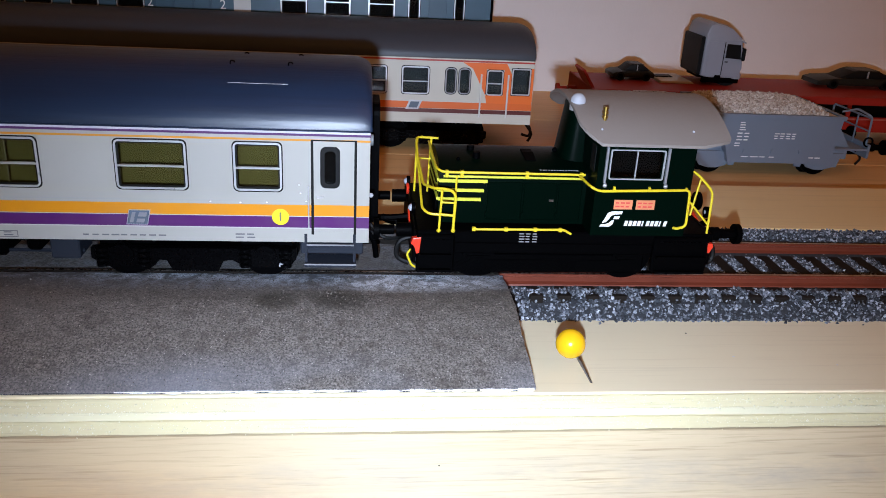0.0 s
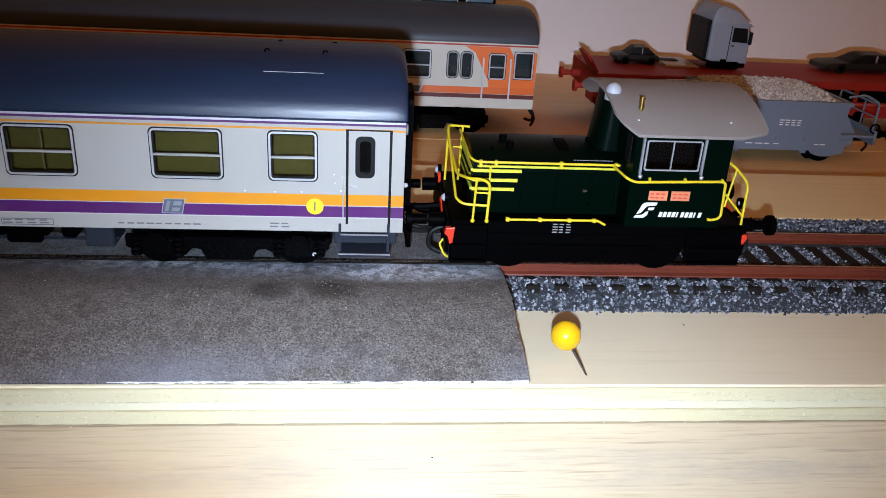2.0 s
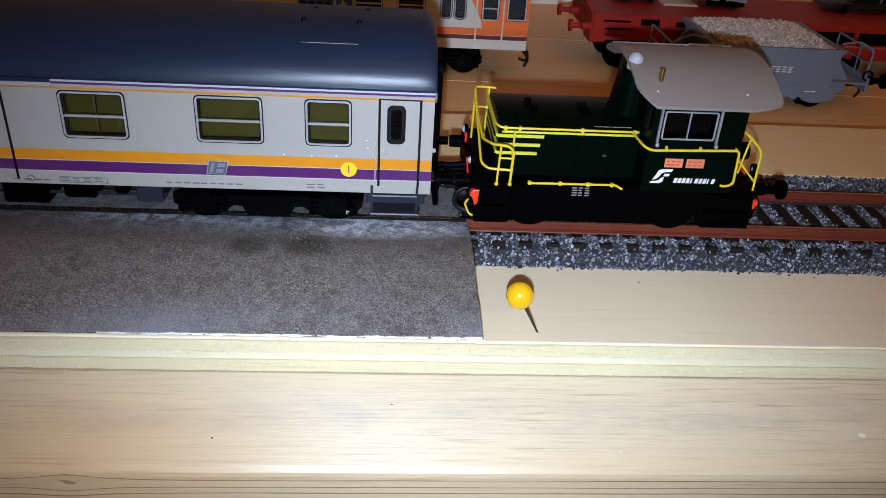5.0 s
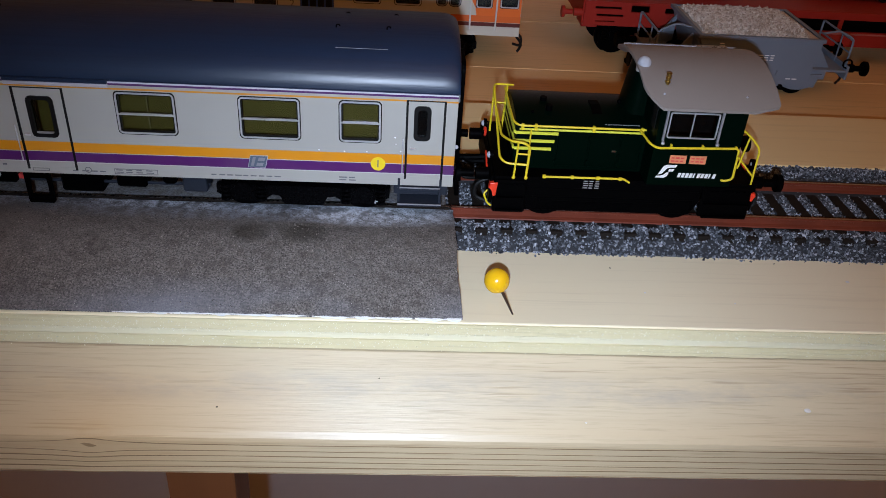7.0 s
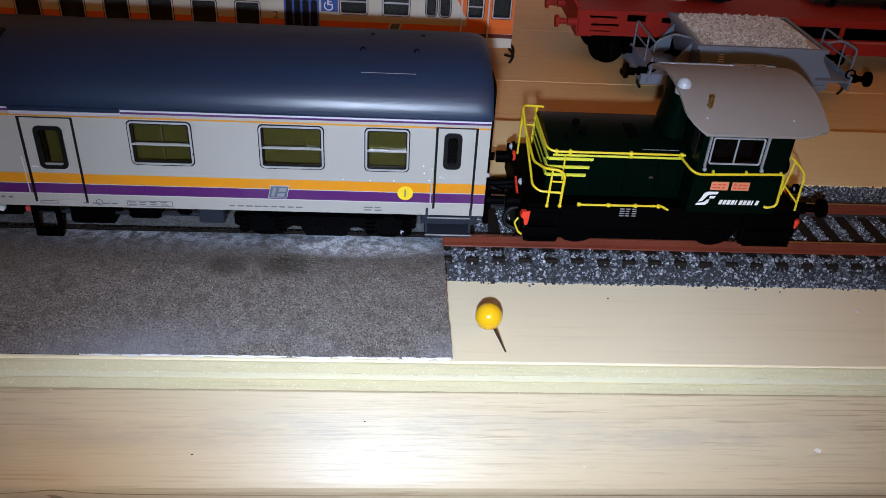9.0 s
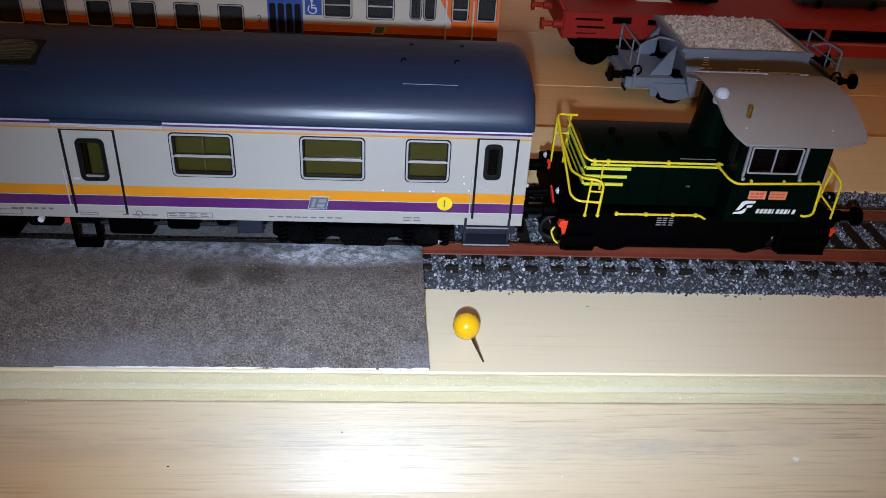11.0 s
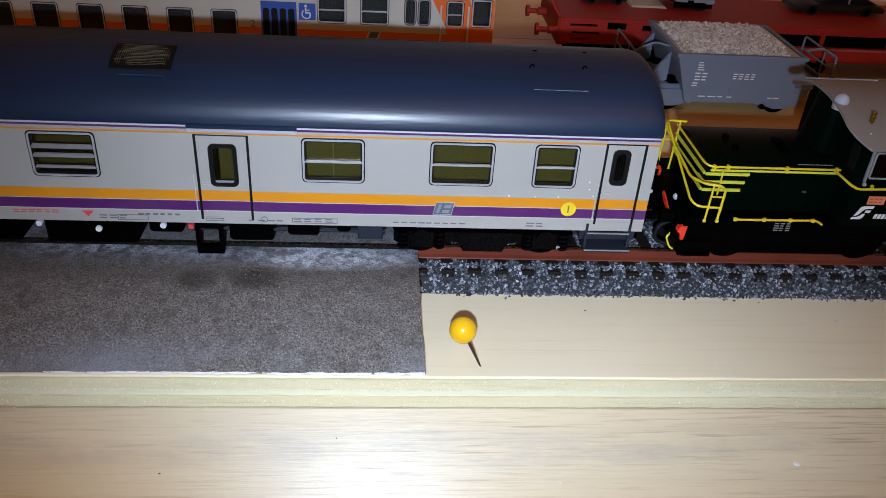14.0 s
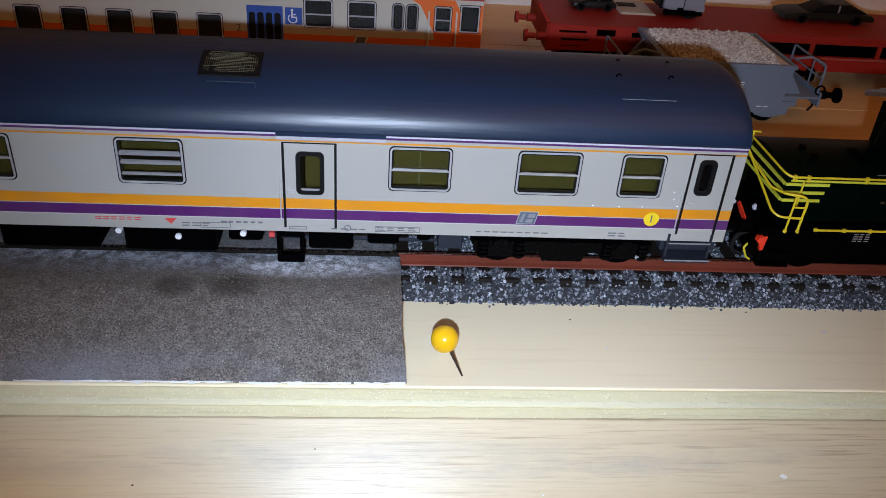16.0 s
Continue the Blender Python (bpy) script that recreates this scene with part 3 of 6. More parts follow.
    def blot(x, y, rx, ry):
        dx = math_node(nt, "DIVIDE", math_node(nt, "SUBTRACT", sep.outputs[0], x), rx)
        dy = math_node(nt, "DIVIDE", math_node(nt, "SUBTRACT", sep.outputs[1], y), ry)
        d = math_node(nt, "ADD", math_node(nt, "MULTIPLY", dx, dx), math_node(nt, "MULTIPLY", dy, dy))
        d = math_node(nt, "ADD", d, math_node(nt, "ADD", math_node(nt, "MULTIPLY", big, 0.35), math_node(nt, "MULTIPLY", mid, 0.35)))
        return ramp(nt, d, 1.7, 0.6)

    # worn pale patch; its shine is put into the bluish-white colour
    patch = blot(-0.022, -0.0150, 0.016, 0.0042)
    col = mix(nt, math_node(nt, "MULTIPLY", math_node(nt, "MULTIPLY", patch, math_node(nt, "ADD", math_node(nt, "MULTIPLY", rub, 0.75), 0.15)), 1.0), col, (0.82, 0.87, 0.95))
    for x, y, rx, ry in ((-0.0365, -0.0226, 0.0050, 0.0036), (-0.0475, -0.0231, 0.0042, 0.0034)):
        col = mix(nt, math_node(nt, "MULTIPLY", math_node(nt, "MULTIPLY", blot(x, y, rx, ry), math_node(nt, "ADD", math_node(nt, "MULTIPLY", ramp(nt, clump, 0.38, 0.6), -0.4), 1.0)), 0.85), col, (0.022, 0.019, 0.012))
    links.new(col, b.inputs["Base Color"])
    b.inputs["Roughness"].default_value = 0.5
    bump(nt, b, grit, 0.4, 0.00035)
    return m


SHEET_MATERIAL = sheet_material()


def platform_sheet():
    t = thing("platform_sheet", (0, 0, 0), "dark grey gritty platform sheet bent over the board edge", "platform")
    bm = bmesh.new()
    nx, ny = 150, 28
    top, bot = [], []
    for i in range(nx + 1):
        x0 = -300 + 295 * (i / nx) ** 0.55
        row, row2 = [], []
        for j in range(ny + 1):
            k = j / ny
            y = -10.4 - 31.7 * k
            x = x0 + (0.25 * noise.noise((y * 0.9, 3, 0)) + 0.3 * noise.noise((y * 0.11, 8, 0)) - 0.15 + 0.7 * k ** 4 if i == nx else 0)
            yy = y - (0.35 * noise.noise((x * 0.12, 9, 0)) + 0.15 * noise.noise((x * 0.9, 5, 0)) if j == ny else 0)
            z = sheet_height(y) + 0.12 * noise.noise((x * 0.03, y * 0.08, 1))
            row.append(bm.verts.new((x, yy, z)))
            row2.append(bm.verts.new((x, yy, z - 0.45)))
        top.append(row), bot.append(row2)
    for i in range(nx):
        for j in range(ny):
            bm.faces.new((top[i][j], top[i][j + 1], top[i + 1][j + 1], top[i + 1][j]))
            bm.faces.new((bot[i][j], bot[i + 1][j], bot[i + 1][j + 1], bot[i][j + 1]))
    for j in range(ny):
        bm.faces.new((top[nx][j], top[nx][j + 1], bot[nx][j + 1], bot[nx][j]))
    for i in range(nx):
        for j in (0, ny):
            bm.faces.new((top[i][j], top[i + 1][j], bot[i + 1][j], bot[i][j]))
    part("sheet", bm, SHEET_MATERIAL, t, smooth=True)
    # torn white core showing along the front edge
    for x0, x1, w in ((-150, -95, 0.8), (-70, -34, 0.4), (-33, -14, 0.7), (-13.5, -4.6, 1.0)):
        bm = bmesh.new()
        n = int((x1 - x0) / 0.45)
        a, b, c = [], [], []
        for i in range(n + 1):
            x = x0 + (x1 - x0) * i / n
            ww = max(0.04, 1.25 * w * (0.35 + 1.1 * noise.noise((x * 0.45, 2, 4)) + 0.5 * noise.noise((x * 1.7, 6, 4)))) * min(1, 5 * (1 - abs(2 * i / n - 1)) + 0.1)
            a.append(bm.verts.new((x, -41.9, 0.70)))
            b.append(bm.verts.new((x, -42.14 - 0.4 * ww, 0.50 + 0.15 * ww)))
            c.append(bm.verts.new((x, -42.2 - 0.4 * ww, max(0.02, 0.46 - 0.6 * ww))))
        for i in range(n):
            bm.faces.new((a[i], a[i + 1], b[i + 1], b[i]))
            bm.faces.new((b[i], b[i + 1], c[i + 1], c[i]))
        part("torn_edge", bm, M_PAPER, t, "torn white paper core")
    for y0, y1 in ((-7.4, 7.4), (10.2, 27.0)):
        part("infill", box(bmesh.new(), -300, -6.5, y0, y1, 4.2, 5.5, 0.15, 1), SHEET_MATERIAL, t, "grey gritty infill beside the rail")
    def grit(rng, n):
        x, y = rng.uniform(-150, -6, n), rng.uniform(-41.5, -11.0, n)
        return np.stack([x, y, np.array([sheet_height(v) for v in y]) + 0.05], 1)

    stone_mesh("grit", stones(5200, grit, (0.05, 0.15), 41), M_GRIT, t, "loose grit on the sheet")
    # what carries the sheet between sleepers and board
    part("support_strip", prism(bmesh.new(), [(-19.6, 0.02), (-41.8, 0.02), (-41.8, 0.4)] + [(y, sheet_height(y) - 0.75) for y in (-40, -36, -32, -28, -24, -19.6)], "x", -300, -5.8), M_BED, t)
    return t


def saw_chip_glints(t):
    """Pale splinters along the sawn plywood layers, standing for their sparkle."""
    def place(rng, n):
        x = rng.uniform(-150, 140, n)
        band = rng.integers(0, 3, n)
        z = np.choose(band, (rng.normal(-1.3, 0.45, n), rng.normal(-2.75, 0.2, n), rng.normal(-5.4, 0.6, n)))
        return np.stack([x, np.full(n, -42.95), z], 1)

    stone_mesh("sawdust", stones(5200, place, (0.05, 0.17), 21), M_CHIP, t, "pale splinters on the sawn edge, standing for its glints")


room()
TABLE = table()
saw_chip_glints(TABLE)
TRACK = track()
SHEET = platform_sheet()


# ---- the ball-headed pin ----
def map_pin():
    t = thing("map_pin", (5.8, -39.9, 0), "ball-headed pin with glossy yellow plastic head, stuck in the board", "pin")
    bm = tube(bmesh.new(), [(5.95, -39.75, -0.6), (3.2, -36.6, 4.0)], 0.14, 8, 0.34)
    part("needle", bm, M_NEEDLE, t, "dark steel needle", smooth=True)
    part("head", ball(bmesh.new(), (2.35, -35.75, 5.35), 2.5, 28, 18), M_PIN, t, "glossy yellow plastic ball", smooth=True)


map_pin()


# ---- rolling stock ----
def window(parent, x0, x1, z0, z1, y, bars_at=(), mull=False, fr=M_CHROME, pane=M_PANE, f=0.34, r=0.9, depth=0.55, louvres=0):
    """A framed coach window in the wall whose outer face is y (facing -y)."""
    w = part("window", ring(bmesh.new(), rounded(x0, x1, z0, z1, r), rounded(x0 + f, x1 - f, z0 + f, z1 - f, r * 0.5), "y", y - 0.22, y + 0.3), fr, parent, "silver window frame", smooth=True)
    part("seal", ring(bmesh.new(), rounded(x0 + f * 0.8, x1 - f * 0.8, z0 + f * 0.8, z1 - f * 0.8, r * 0.5), rounded(x0 + f * 1.75, x1 - f * 1.75, z0 + f * 1.75, z1 - f * 1.75, r * 0.4), "y", y - 0.06, y + 0.5), M_RUBBER, w, "black seal")
    part("outer_seal", ring(bmesh.new(), rounded(x0 - 0.2, x1 + 0.2, z0 - 0.2, z1 + 0.2, r), rounded(x0 + 0.05, x1 - 0.05, z0 + 0.05, z1 - 0.05, r * 0.8), "y", y - 0.09, y + 0.1), M_RUBBER, w, "thin black seal")
    part("pane", box(bmesh.new(), x0 + f * 0.6, x1 - f * 0.6, y + depth - 0.1, y + depth + 0.1, z0 + f * 0.6, z1 - f * 0.6), pane, w, "tinted pane").visible_shadow = False
    for z in bars_at:
        part("crossbar", box(bmesh.new(), x0 + f * 0.7, x1 - f * 0.7, y - 0.16, y + 0.45, z - 0.17, z + 0.17, 0.05, 1), fr, w, "silver crossbar")
    if mull:
        xm = (x0 + x1) / 2
        part("mullion", box(bmesh.new(), xm - 0.14, xm + 0.06, y + 1.3, y + 1.5, z0 + f, z1 - f), M_DULL, w, "thin bar behind the pane")
    return w


def roof_profile(half, z0, z1, drop=0.0, n=26):
    """Cross-section of a coach roof, gutter to gutter."""
    out = []
    for i in range(n + 1):
        a = math.pi * i / n
        c, s = math.cos(a), math.sin(a)
        out.append((-half * math.copysign(abs(c) ** 0.88, c), z0 + (z1 - z0) * abs(s) ** 1.08))
    return out


def coach_roof(parent, x0, x1, y, half, z0, z1, material, label, round_end=3.5):
    """Roof shell along x with rounded ends, solid."""
    bm = bmesh.new()
    secs = []
    steps = 7
    stations = [(x0 + round_end * (1 - math.cos(math.pi / 2 * i / steps)), math.sin(math.pi / 2 * i / steps)) for i in range(steps + 1)]
    stations += [(x1 - (a - x0), b) for a, b in stations[::-1]]
    for x, k in stations:
        q = 0.80 + 0.20 * k
        p = roof_profile(half * (0.985 + 0.015 * k), z0, z0 + (z1 - z0) * q)
        secs.append([bm.verts.new((x, y + a, b)) for a, b in p])
    for a, b in zip(secs, secs[1:]):
        for i in range(len(a) - 1):
            bm.faces.new((a[i], a[i + 1], b[i + 1], b[i]))
        bm.faces.new((a[-1], a[0], b[0], b[-1]))
    bm.faces.new(secs[0]), bm.faces.new(secs[-1][::-1])
    return part("roof", bm, material, parent, label, smooth=True)


def bogie(parent, xc, y, zr, half=13.2, base=25.0, length=36.0):
    """A bogie frame with its springs, boxes and wheels; zr is the railhead."""
    b = part("bogie", box(bmesh.new(), xc - length / 2 + 3, xc + length / 2 - 3, y - half + 0.6, y + half - 0.6, zr + 3.6, zr + 6.2, 0.4, 1), M_BLACK, parent, "black bogie frame")
    for s in (-1, 1):
        yy = y + s * half
        bm = bmesh.new()
        prof = [(-length / 2, zr + 6.6), (-length / 2, zr + 4.6), (-base / 2 - 3, zr + 3.0), (-base / 2 + 3.5, zr + 3.0), (-base / 2 + 6, zr + 4.4), (-5, zr + 4.2), (-4, zr + 2.2), (4, zr + 2.2), (5, zr + 4.2), (base / 2 - 6, zr + 4.4), (base / 2 - 3.5, zr + 3.0), (base / 2 + 3, zr + 3.0), (length / 2, zr + 4.6), (length / 2, zr + 6.6)]
        prism(bm, [(xc + a, c) for a, c in prof], "y", yy - 0.7, yy + 0.7)
        part("side_frame", bm, M_TREAD, b)
        for k in (-1, 1):
            xw = xc + k * base / 2
            bm = tube(bmesh.new(), [(xw, yy - s * 0.4, zr + 5.4), (xw, yy + s * 1.3, zr + 5.4)], 2.0, 12)
            part("axle_box", bm, M_TREAD, b, smooth=True)
            for dx in (-3.6, 3.6):
                bm = bmesh.new()
                for i in range(4):
                    tube(bm, [(xw + dx, yy + s * 0.6, zr + 3.2 + i * 1.0), (xw + dx, yy + s * 0.6, zr + 3.75 + i * 1.0)], 1.15, 10)
                part("coil_spring", bm, M_TREAD, b)
    return b


def add_wheels(parent, xs, y, r, zr):
    out = []
    for x in xs:
        z = zr + r
        bm = tube(bmesh.new(), [(x, y - 11.5, z), (x, y + 11.5, z)], 0.9, 8)
        for s in (-1, 1):
            tube(bm, [(x, y + s * 8.1, z), (x, y + s * 10.6, z)], r, 24)
            tube(bm, [(x, y + s * 7.4, z), (x, y + s * 8.1, z)], r + 0.8, 24)
            for k in range(2):
                a = math.pi * k
                tube(bm, [(x + 2.2 * math.cos(a), y + s * 10.5, z + 2.2 * math.sin(a)), (x + 2.2 * math.cos(a), y + s * 10.9, z + 2.2 * math.sin(a))], 0.7, 6)
        out.append(part("wheelset", bm, M_BLACK, parent, "black wheels on an axle", origin=(x, y, z), smooth=True))
    return out


def buffer_pair(parent, x, d, y, z, gap=10.0, size=2.9, m=M_BLACK):
    """Two sprung buffers on the end at x, pointing along d (-1 or 1)."""
    for s in (-1, 1):
        bm = tube(bmesh.new(), [(x, y + s * gap, z), (x + d * 3.0, y + s * gap, z)], 1.35, 12)
        tube(bm, [(x + d * 3.4, y + s * gap, z), (x + d * 6.4, y + s * gap, z)], 0.95, 10)
        tube(bm, [(x + d * 6.2, y + s * gap, z), (x + d * 6.9, y + s * gap, z), (x + d * 7.2, y + s * gap, z)], size, 16)
        part("buffer", bm, m, parent, "round buffer", smooth=True)


def livery_side(name, x0, x1, z0, z1, y, thick, holes, parent, material, label=""):
    return part(name, holed(bmesh.new(), x0, x1, z0, z1, y, y + thick, holes), material, parent, label)


def passenger_coach():
    """The cream coach with amber and purple stripes that is hauled past."""
    org = (-180, 0, RAIL_TOP)
    t = thing("passenger_coach", org, "cream model coach with amber and purple stripes, slate roof", "train coach")
    z = lambda v: (v - RAIL_TOP) * MM
    body = paint("cream_striped_livery", (0.375, 0.365, 0.33), 0.34, wear=0.10, grain=0.015, bands=(
        (z(20.15), z(22.2), (0.66, 0.255, 0.010)), (z(17.95), z(20.0), (0.085, 0.015, 0.115)),
        (z(34.6), z(35.0), (0.07, 0.014, 0.10)), (z(33.7), z(34.05), (0.60, 0.25, 0.02)), (z(35.0), z(35.7), (0.52, 0.50, 0.55)), (z(20.0), z(20.15), (0.50, 0.48, 0.46)), (z(17.75), z(17.95), (0.50, 0.48, 0.48))))
    x0, x1, ys = -331, -31.2, -16.2
    wins = [(-54.4, -46.3), (-73.9, -62.2), (-97.4, -86.2), (-145.5, -134.0), (-175.4, -163.3), (-199, -187), (-223, -211)]
    doors = [(-41.3, -33.5, 17.2, 34.0), (-116.7, -107.0, 16.6, 33.6)]
    holes = [(a + 0.5, b - 0.5, 25.1, 32.85) for a, b in wins] + doors
    livery_side("side_wall", x0, x1, 15.2, 35.5, ys, 1.0, holes, t, body, "cream side with amber and purple stripes")
    part("far_wall", box(bmesh.new(), x0, x1, 15.2, 16.2, 15.2, 35.4), body, t)
    e = part("end_wall", prism(bmesh.new(), [(ys + 1.0, 15.2), (15.2, 15.2), (15.2, 35.3)] + [(a, b) for a, b in roof_profile(15.2, 35.3, 43.3)[::-1]] + [(ys + 1.0, 35.3)], "x", x1 - 1.2, x1 - 0.2), M_ROOF, t, "dark slate end wall")
    part("gangway", ring(bmesh.new(), rounded(-5.5, 5.5, 14.5, 38, 2.0), rounded(-3.6, 3.6, 16, 36, 1.4), "x", x1 - 0.3, x1 + 1.9), M_BLACK, e, "black rubber gangway bellows")
    part("gangway_door", box(bmesh.new(), x1 - 0.3, x1 + 0.15, -3.4, 3.4, 16, 36), M_BLACK, e)
    part("tail_lamp", tube(bmesh.new(), [(x1 - 0.3, -11.5, 33), (x1 + 0.6, -11.5, 33)], 1.0, 12), M_GREYIN, e, "round lamp glass", smooth=True)
    part("end_wall", box(bmesh.new(), x0, x0 + 1, ys + 1, 15.2, 15.2, 35.4), M_ROOF, t)
    part("coach_floor", box(bmesh.new(), x0 + 1, x1 - 1.2, ys + 1, 15.2, 15.2, 16.6), M_GREY_STEP, t)
    part("inner_partition", box(bmesh.new(), x0 + 1, x1 - 1.4, -11.2, -10.8, 16.6, 35.3), M_INSIDE, t, "olive compartment partition")
    coach_roof(t, x0 - 0.2, x1 + 0.3, 0, 16.35, 35.55, 45.3, M_ROOF, "slate blue-grey moulded roof")
    part("gutter", box(bmesh.new(), x0, x1, -16.5, -16.1, 35.42, 35.75, 0.12, 1), M_ROOF, t)
    for i, (a, b) in enumerate(wins):
        louvred = i == 3
        w = window(t, a, b, 24.7, 33.3, ys, () if louvred else (28.75,), mull=i in (2, 4))
        if louvred:
            for zz, h in ((30.1, 0.75), (28.4, 0.65), (26.25, 0.4)):
                bm = prism(bmesh.new(), [(ys - 0.16, zz), (ys + 0.35, zz + h * 0.5), (ys + 0.35, zz + h), (ys - 0.1, zz + h * 0.8)], "x", a + 0.45, b - 0.45, 0.06)
                part("louvre", bm, M_DULL, w, "worn silver louvre")
            part("blind", box(bmesh.new(), a + 0.6, b - 0.6, ys + 0.75, ys + 0.9, 28.9, 30.2), M_DARKIN, w, "dark slot")
            part("blind", box(bmesh.new(), a + 0.6, b - 0.6, ys + 0.75, ys + 0.9, 25.1, 26.4), M_DARKIN, w, "dark slot")
    for k, (a, b, c, d) in enumerate(doors):
        dr = part("door", holed(bmesh.new(), a + 0.32, b - 0.32, c, d - 0.25, ys + 0.12, ys + 0.9, [(a + 2.0, b - 3.2, 26.0, 32.2) if k == 0 else (a + 2.8, b - 2.6, 23.9, 31.1)]), body, t, "cream folding door")
        part("door_seal", box(bmesh.new(), a - 0.05, a + 0.40, ys - 0.07, ys + 0.9, c - 0.5, d), M_RUBBER, dr, "black door gap")
        part("door_seal", box(bmesh.new(), b - 0.40, b + 0.05, ys - 0.07, ys + 0.9, c - 0.5, d), M_RUBBER, dr, "black door gap")
        part("door_head", box(bmesh.new(), a, b, ys - 0.02, ys + 0.9, d - 0.25, d), M_RUBBER, dr)
        wa, wb = (a + 1.55, b - 2.85) if k == 0 else (a + 2.4, b - 2.2)
        za, zb = (25.4, 32.8) if k == 0 else (23.2, 31.8)
        fr = part("door_window", ring(bmesh.new(), rounded(wa, wb, za, zb, 1.0), rounded(wa + 0.75, wb - 0.75, za + 0.75, zb - 0.75, 0.7), "y", ys - 0.2, ys + 0.5), M_RUBBER, dr, "black rubber window frame", smooth=True)
        part("pane", box(bmesh.new(), wa + 0.6, wb - 0.6, ys + 0.4, ys + 0.55, za + 0.6, zb - 0.6), M_DARKPANE if k == 0 else M_PANE, fr).visible_shadow = False
        if k == 0:
            # dark plate added behind the glass so the pane looks darker
            part("blind", box(bmesh.new(), wa + 0.4, wb - 0.4, ys + 0.62, ys + 0.8, za + 0.4, zb - 0.4), M_DARKIN, fr, "dark backing behind the pane")
        else:
            part("blind", box(bmesh.new(), wa + 0.5, wa + 1.5, ys + 0.62, ys + 0.8, za + 0.4, zb - 0.4), M_DARKIN, fr, "dark reveal")
            part("window_lip", box(bmesh.new(), wa + 0.6, wb - 0.6, ys - 0.12, ys + 0.35, za + 0.75, za + 1.1, 0.08, 1), M_DULL, fr, "worn silver lip")
        part("door_rail", tube(bmesh.new(), [(a - 0.5, ys - 0.35, 18), (a - 0.5, ys - 0.35, 25.8)], 0.13, 6), M_CHROME, dr, "thin silver grab rail")
        part("door_handle", box(bmesh.new(), a + 0.9, a + 2.1, ys - 0.3, ys + 0.1, 23.5, 23.85, 0.1, 1), M_CHROME, dr)
    part("rain_strip", box(bmesh.new(), -117.6, -98.2, -16.75, -16.2, 34.15, 34.95, 0.15, 1), M_LILAC, t, "pale rain strip over the door")
    part("rain_gutter", box(bmesh.new(), -117.6, -98.2, -16.95, -16.2, 34.95, 35.75, 0.15, 1), M_ROOF, t)
    # emblem, dot and small markings
    em = part("emblem", prism(bmesh.new(), [(-73.0, 18.2), (-69.4, 18.2), (-68.8, 20.9), (-72.4, 20.9)], "y", ys - 0.14, ys), M_CHROME, t, "small slanted emblem plate")
    part("emblem_field", prism(bmesh.new(), [(-72.85, 18.32), (-69.48, 18.32), (-68.95, 20.78), (-72.32, 20.78)], "y", ys - 0.2, ys - 0.1), M_LOGO, em)
    for pts in ([(-72.4, 18.6), (-71.8, 18.6), (-71.25, 20.5), (-71.85, 20.5)], [(-71.3, 18.6), (-70.0, 18.6), (-69.75, 19.3), (-71.1, 19.3)], [(-70.95, 19.7), (-69.6, 19.7), (-69.35, 20.45), (-70.7, 20.45)]):
        part("emblem_stroke", prism(bmesh.new(), pts, "y", ys - 0.25, ys - 0.15), M_DULL, em)
    part("yellow_dot", tube(bmesh.new(), [(-46.7, ys - 0.12, 19.95), (-46.7, ys + 0.05, 19.95)], 1.5, 24), M_DOT, t, "round yellow dot")
    part("dot_mark", box(bmesh.new(), -46.85, -46.6, ys - 0.17, ys - 0.05, 19.2, 20.8), M_INK, t)
    for a, b, c, d, n, m in ((-80.5, -66.2, 15.9, 16.5, 9, M_INK), (-54.6, -50.6, 15.7, 16.9, 2, M_INK), (-99.5, -91.5, 15.7, 16.7, 4, M_INK), (-128.4, -120.2, 16.5, 17.4, 6, M_INK), (-108.0, -101, 15.7, 16.3, 4, M_INK), (-151, -142.6, 16.7, 17.6, 6, M_REDINK), (-135.5, -130.0, 15.7, 16.8, 3, M_INK)):
        part("lettering", bars(bmesh.new(), a, b, c, d, ys - 0.05, n, 2 if d - c > 0.9 else 1, 0.06, int(-a)), m, t)
    for a, b, c, d in ((-132.2, -126.6, 15.55, 16.75), (-115.9, -112.6, 15.7, 16.35), (-99.8, -91.2, 15.55, 16.75)):
        part("marking_frame", ring(bmesh.new(), [(a, c), (b, c), (b, d), (a, d)], [(a + 0.12, c + 0.12), (b - 0.12, c + 0.12), (b - 0.12, d - 0.12), (a + 0.12, d - 0.12)], "y", ys - 0.05, ys), M_INK, t, "thin marking frame")
    part("marking_ring", ring(bmesh.new(), rounded(-105.6, -104.3, 15.6, 16.9, 0.64, 5), rounded(-105.45, -104.45, 15.75, 16.75, 0.49, 5), "y", ys - 0.05, ys), M_INK, t, "small ring mark")
    for xx, zz in ((-43.4, 25.9), (-43.2, 24.4), (-42.2, 22.9), (-58.6, 22.6), (-49.0, 22.6), (-53.5, 22.5)):
        part("paint_chip", ball(bmesh.new(), (xx, ys - 0.03, zz), 0.17, 8, 6, 0.8), M_MARK, t, "tiny white paint chip")
    part("lamp_bracket", ball(bmesh.new(), (x1 + 0.3, ys + 0.7, 24.0), 0.42, 10, 8), M_LENS, t, "small bright end lamp")
    part("marking_triangle", prism(bmesh.new(), [(-138.6, 17.4), (-136.4, 17.4), (-137.5, 16.2)], "y", ys - 0.06, ys), M_REDINK, t, "red triangle")
    # steps under the end door
    st = part("step_box", box(bmesh.new(), -43.4, -32.2, -15.4, -6, 12.6, 17.3, 0.2, 1), M_GREY_STEP, t, "dark blue-grey step well")
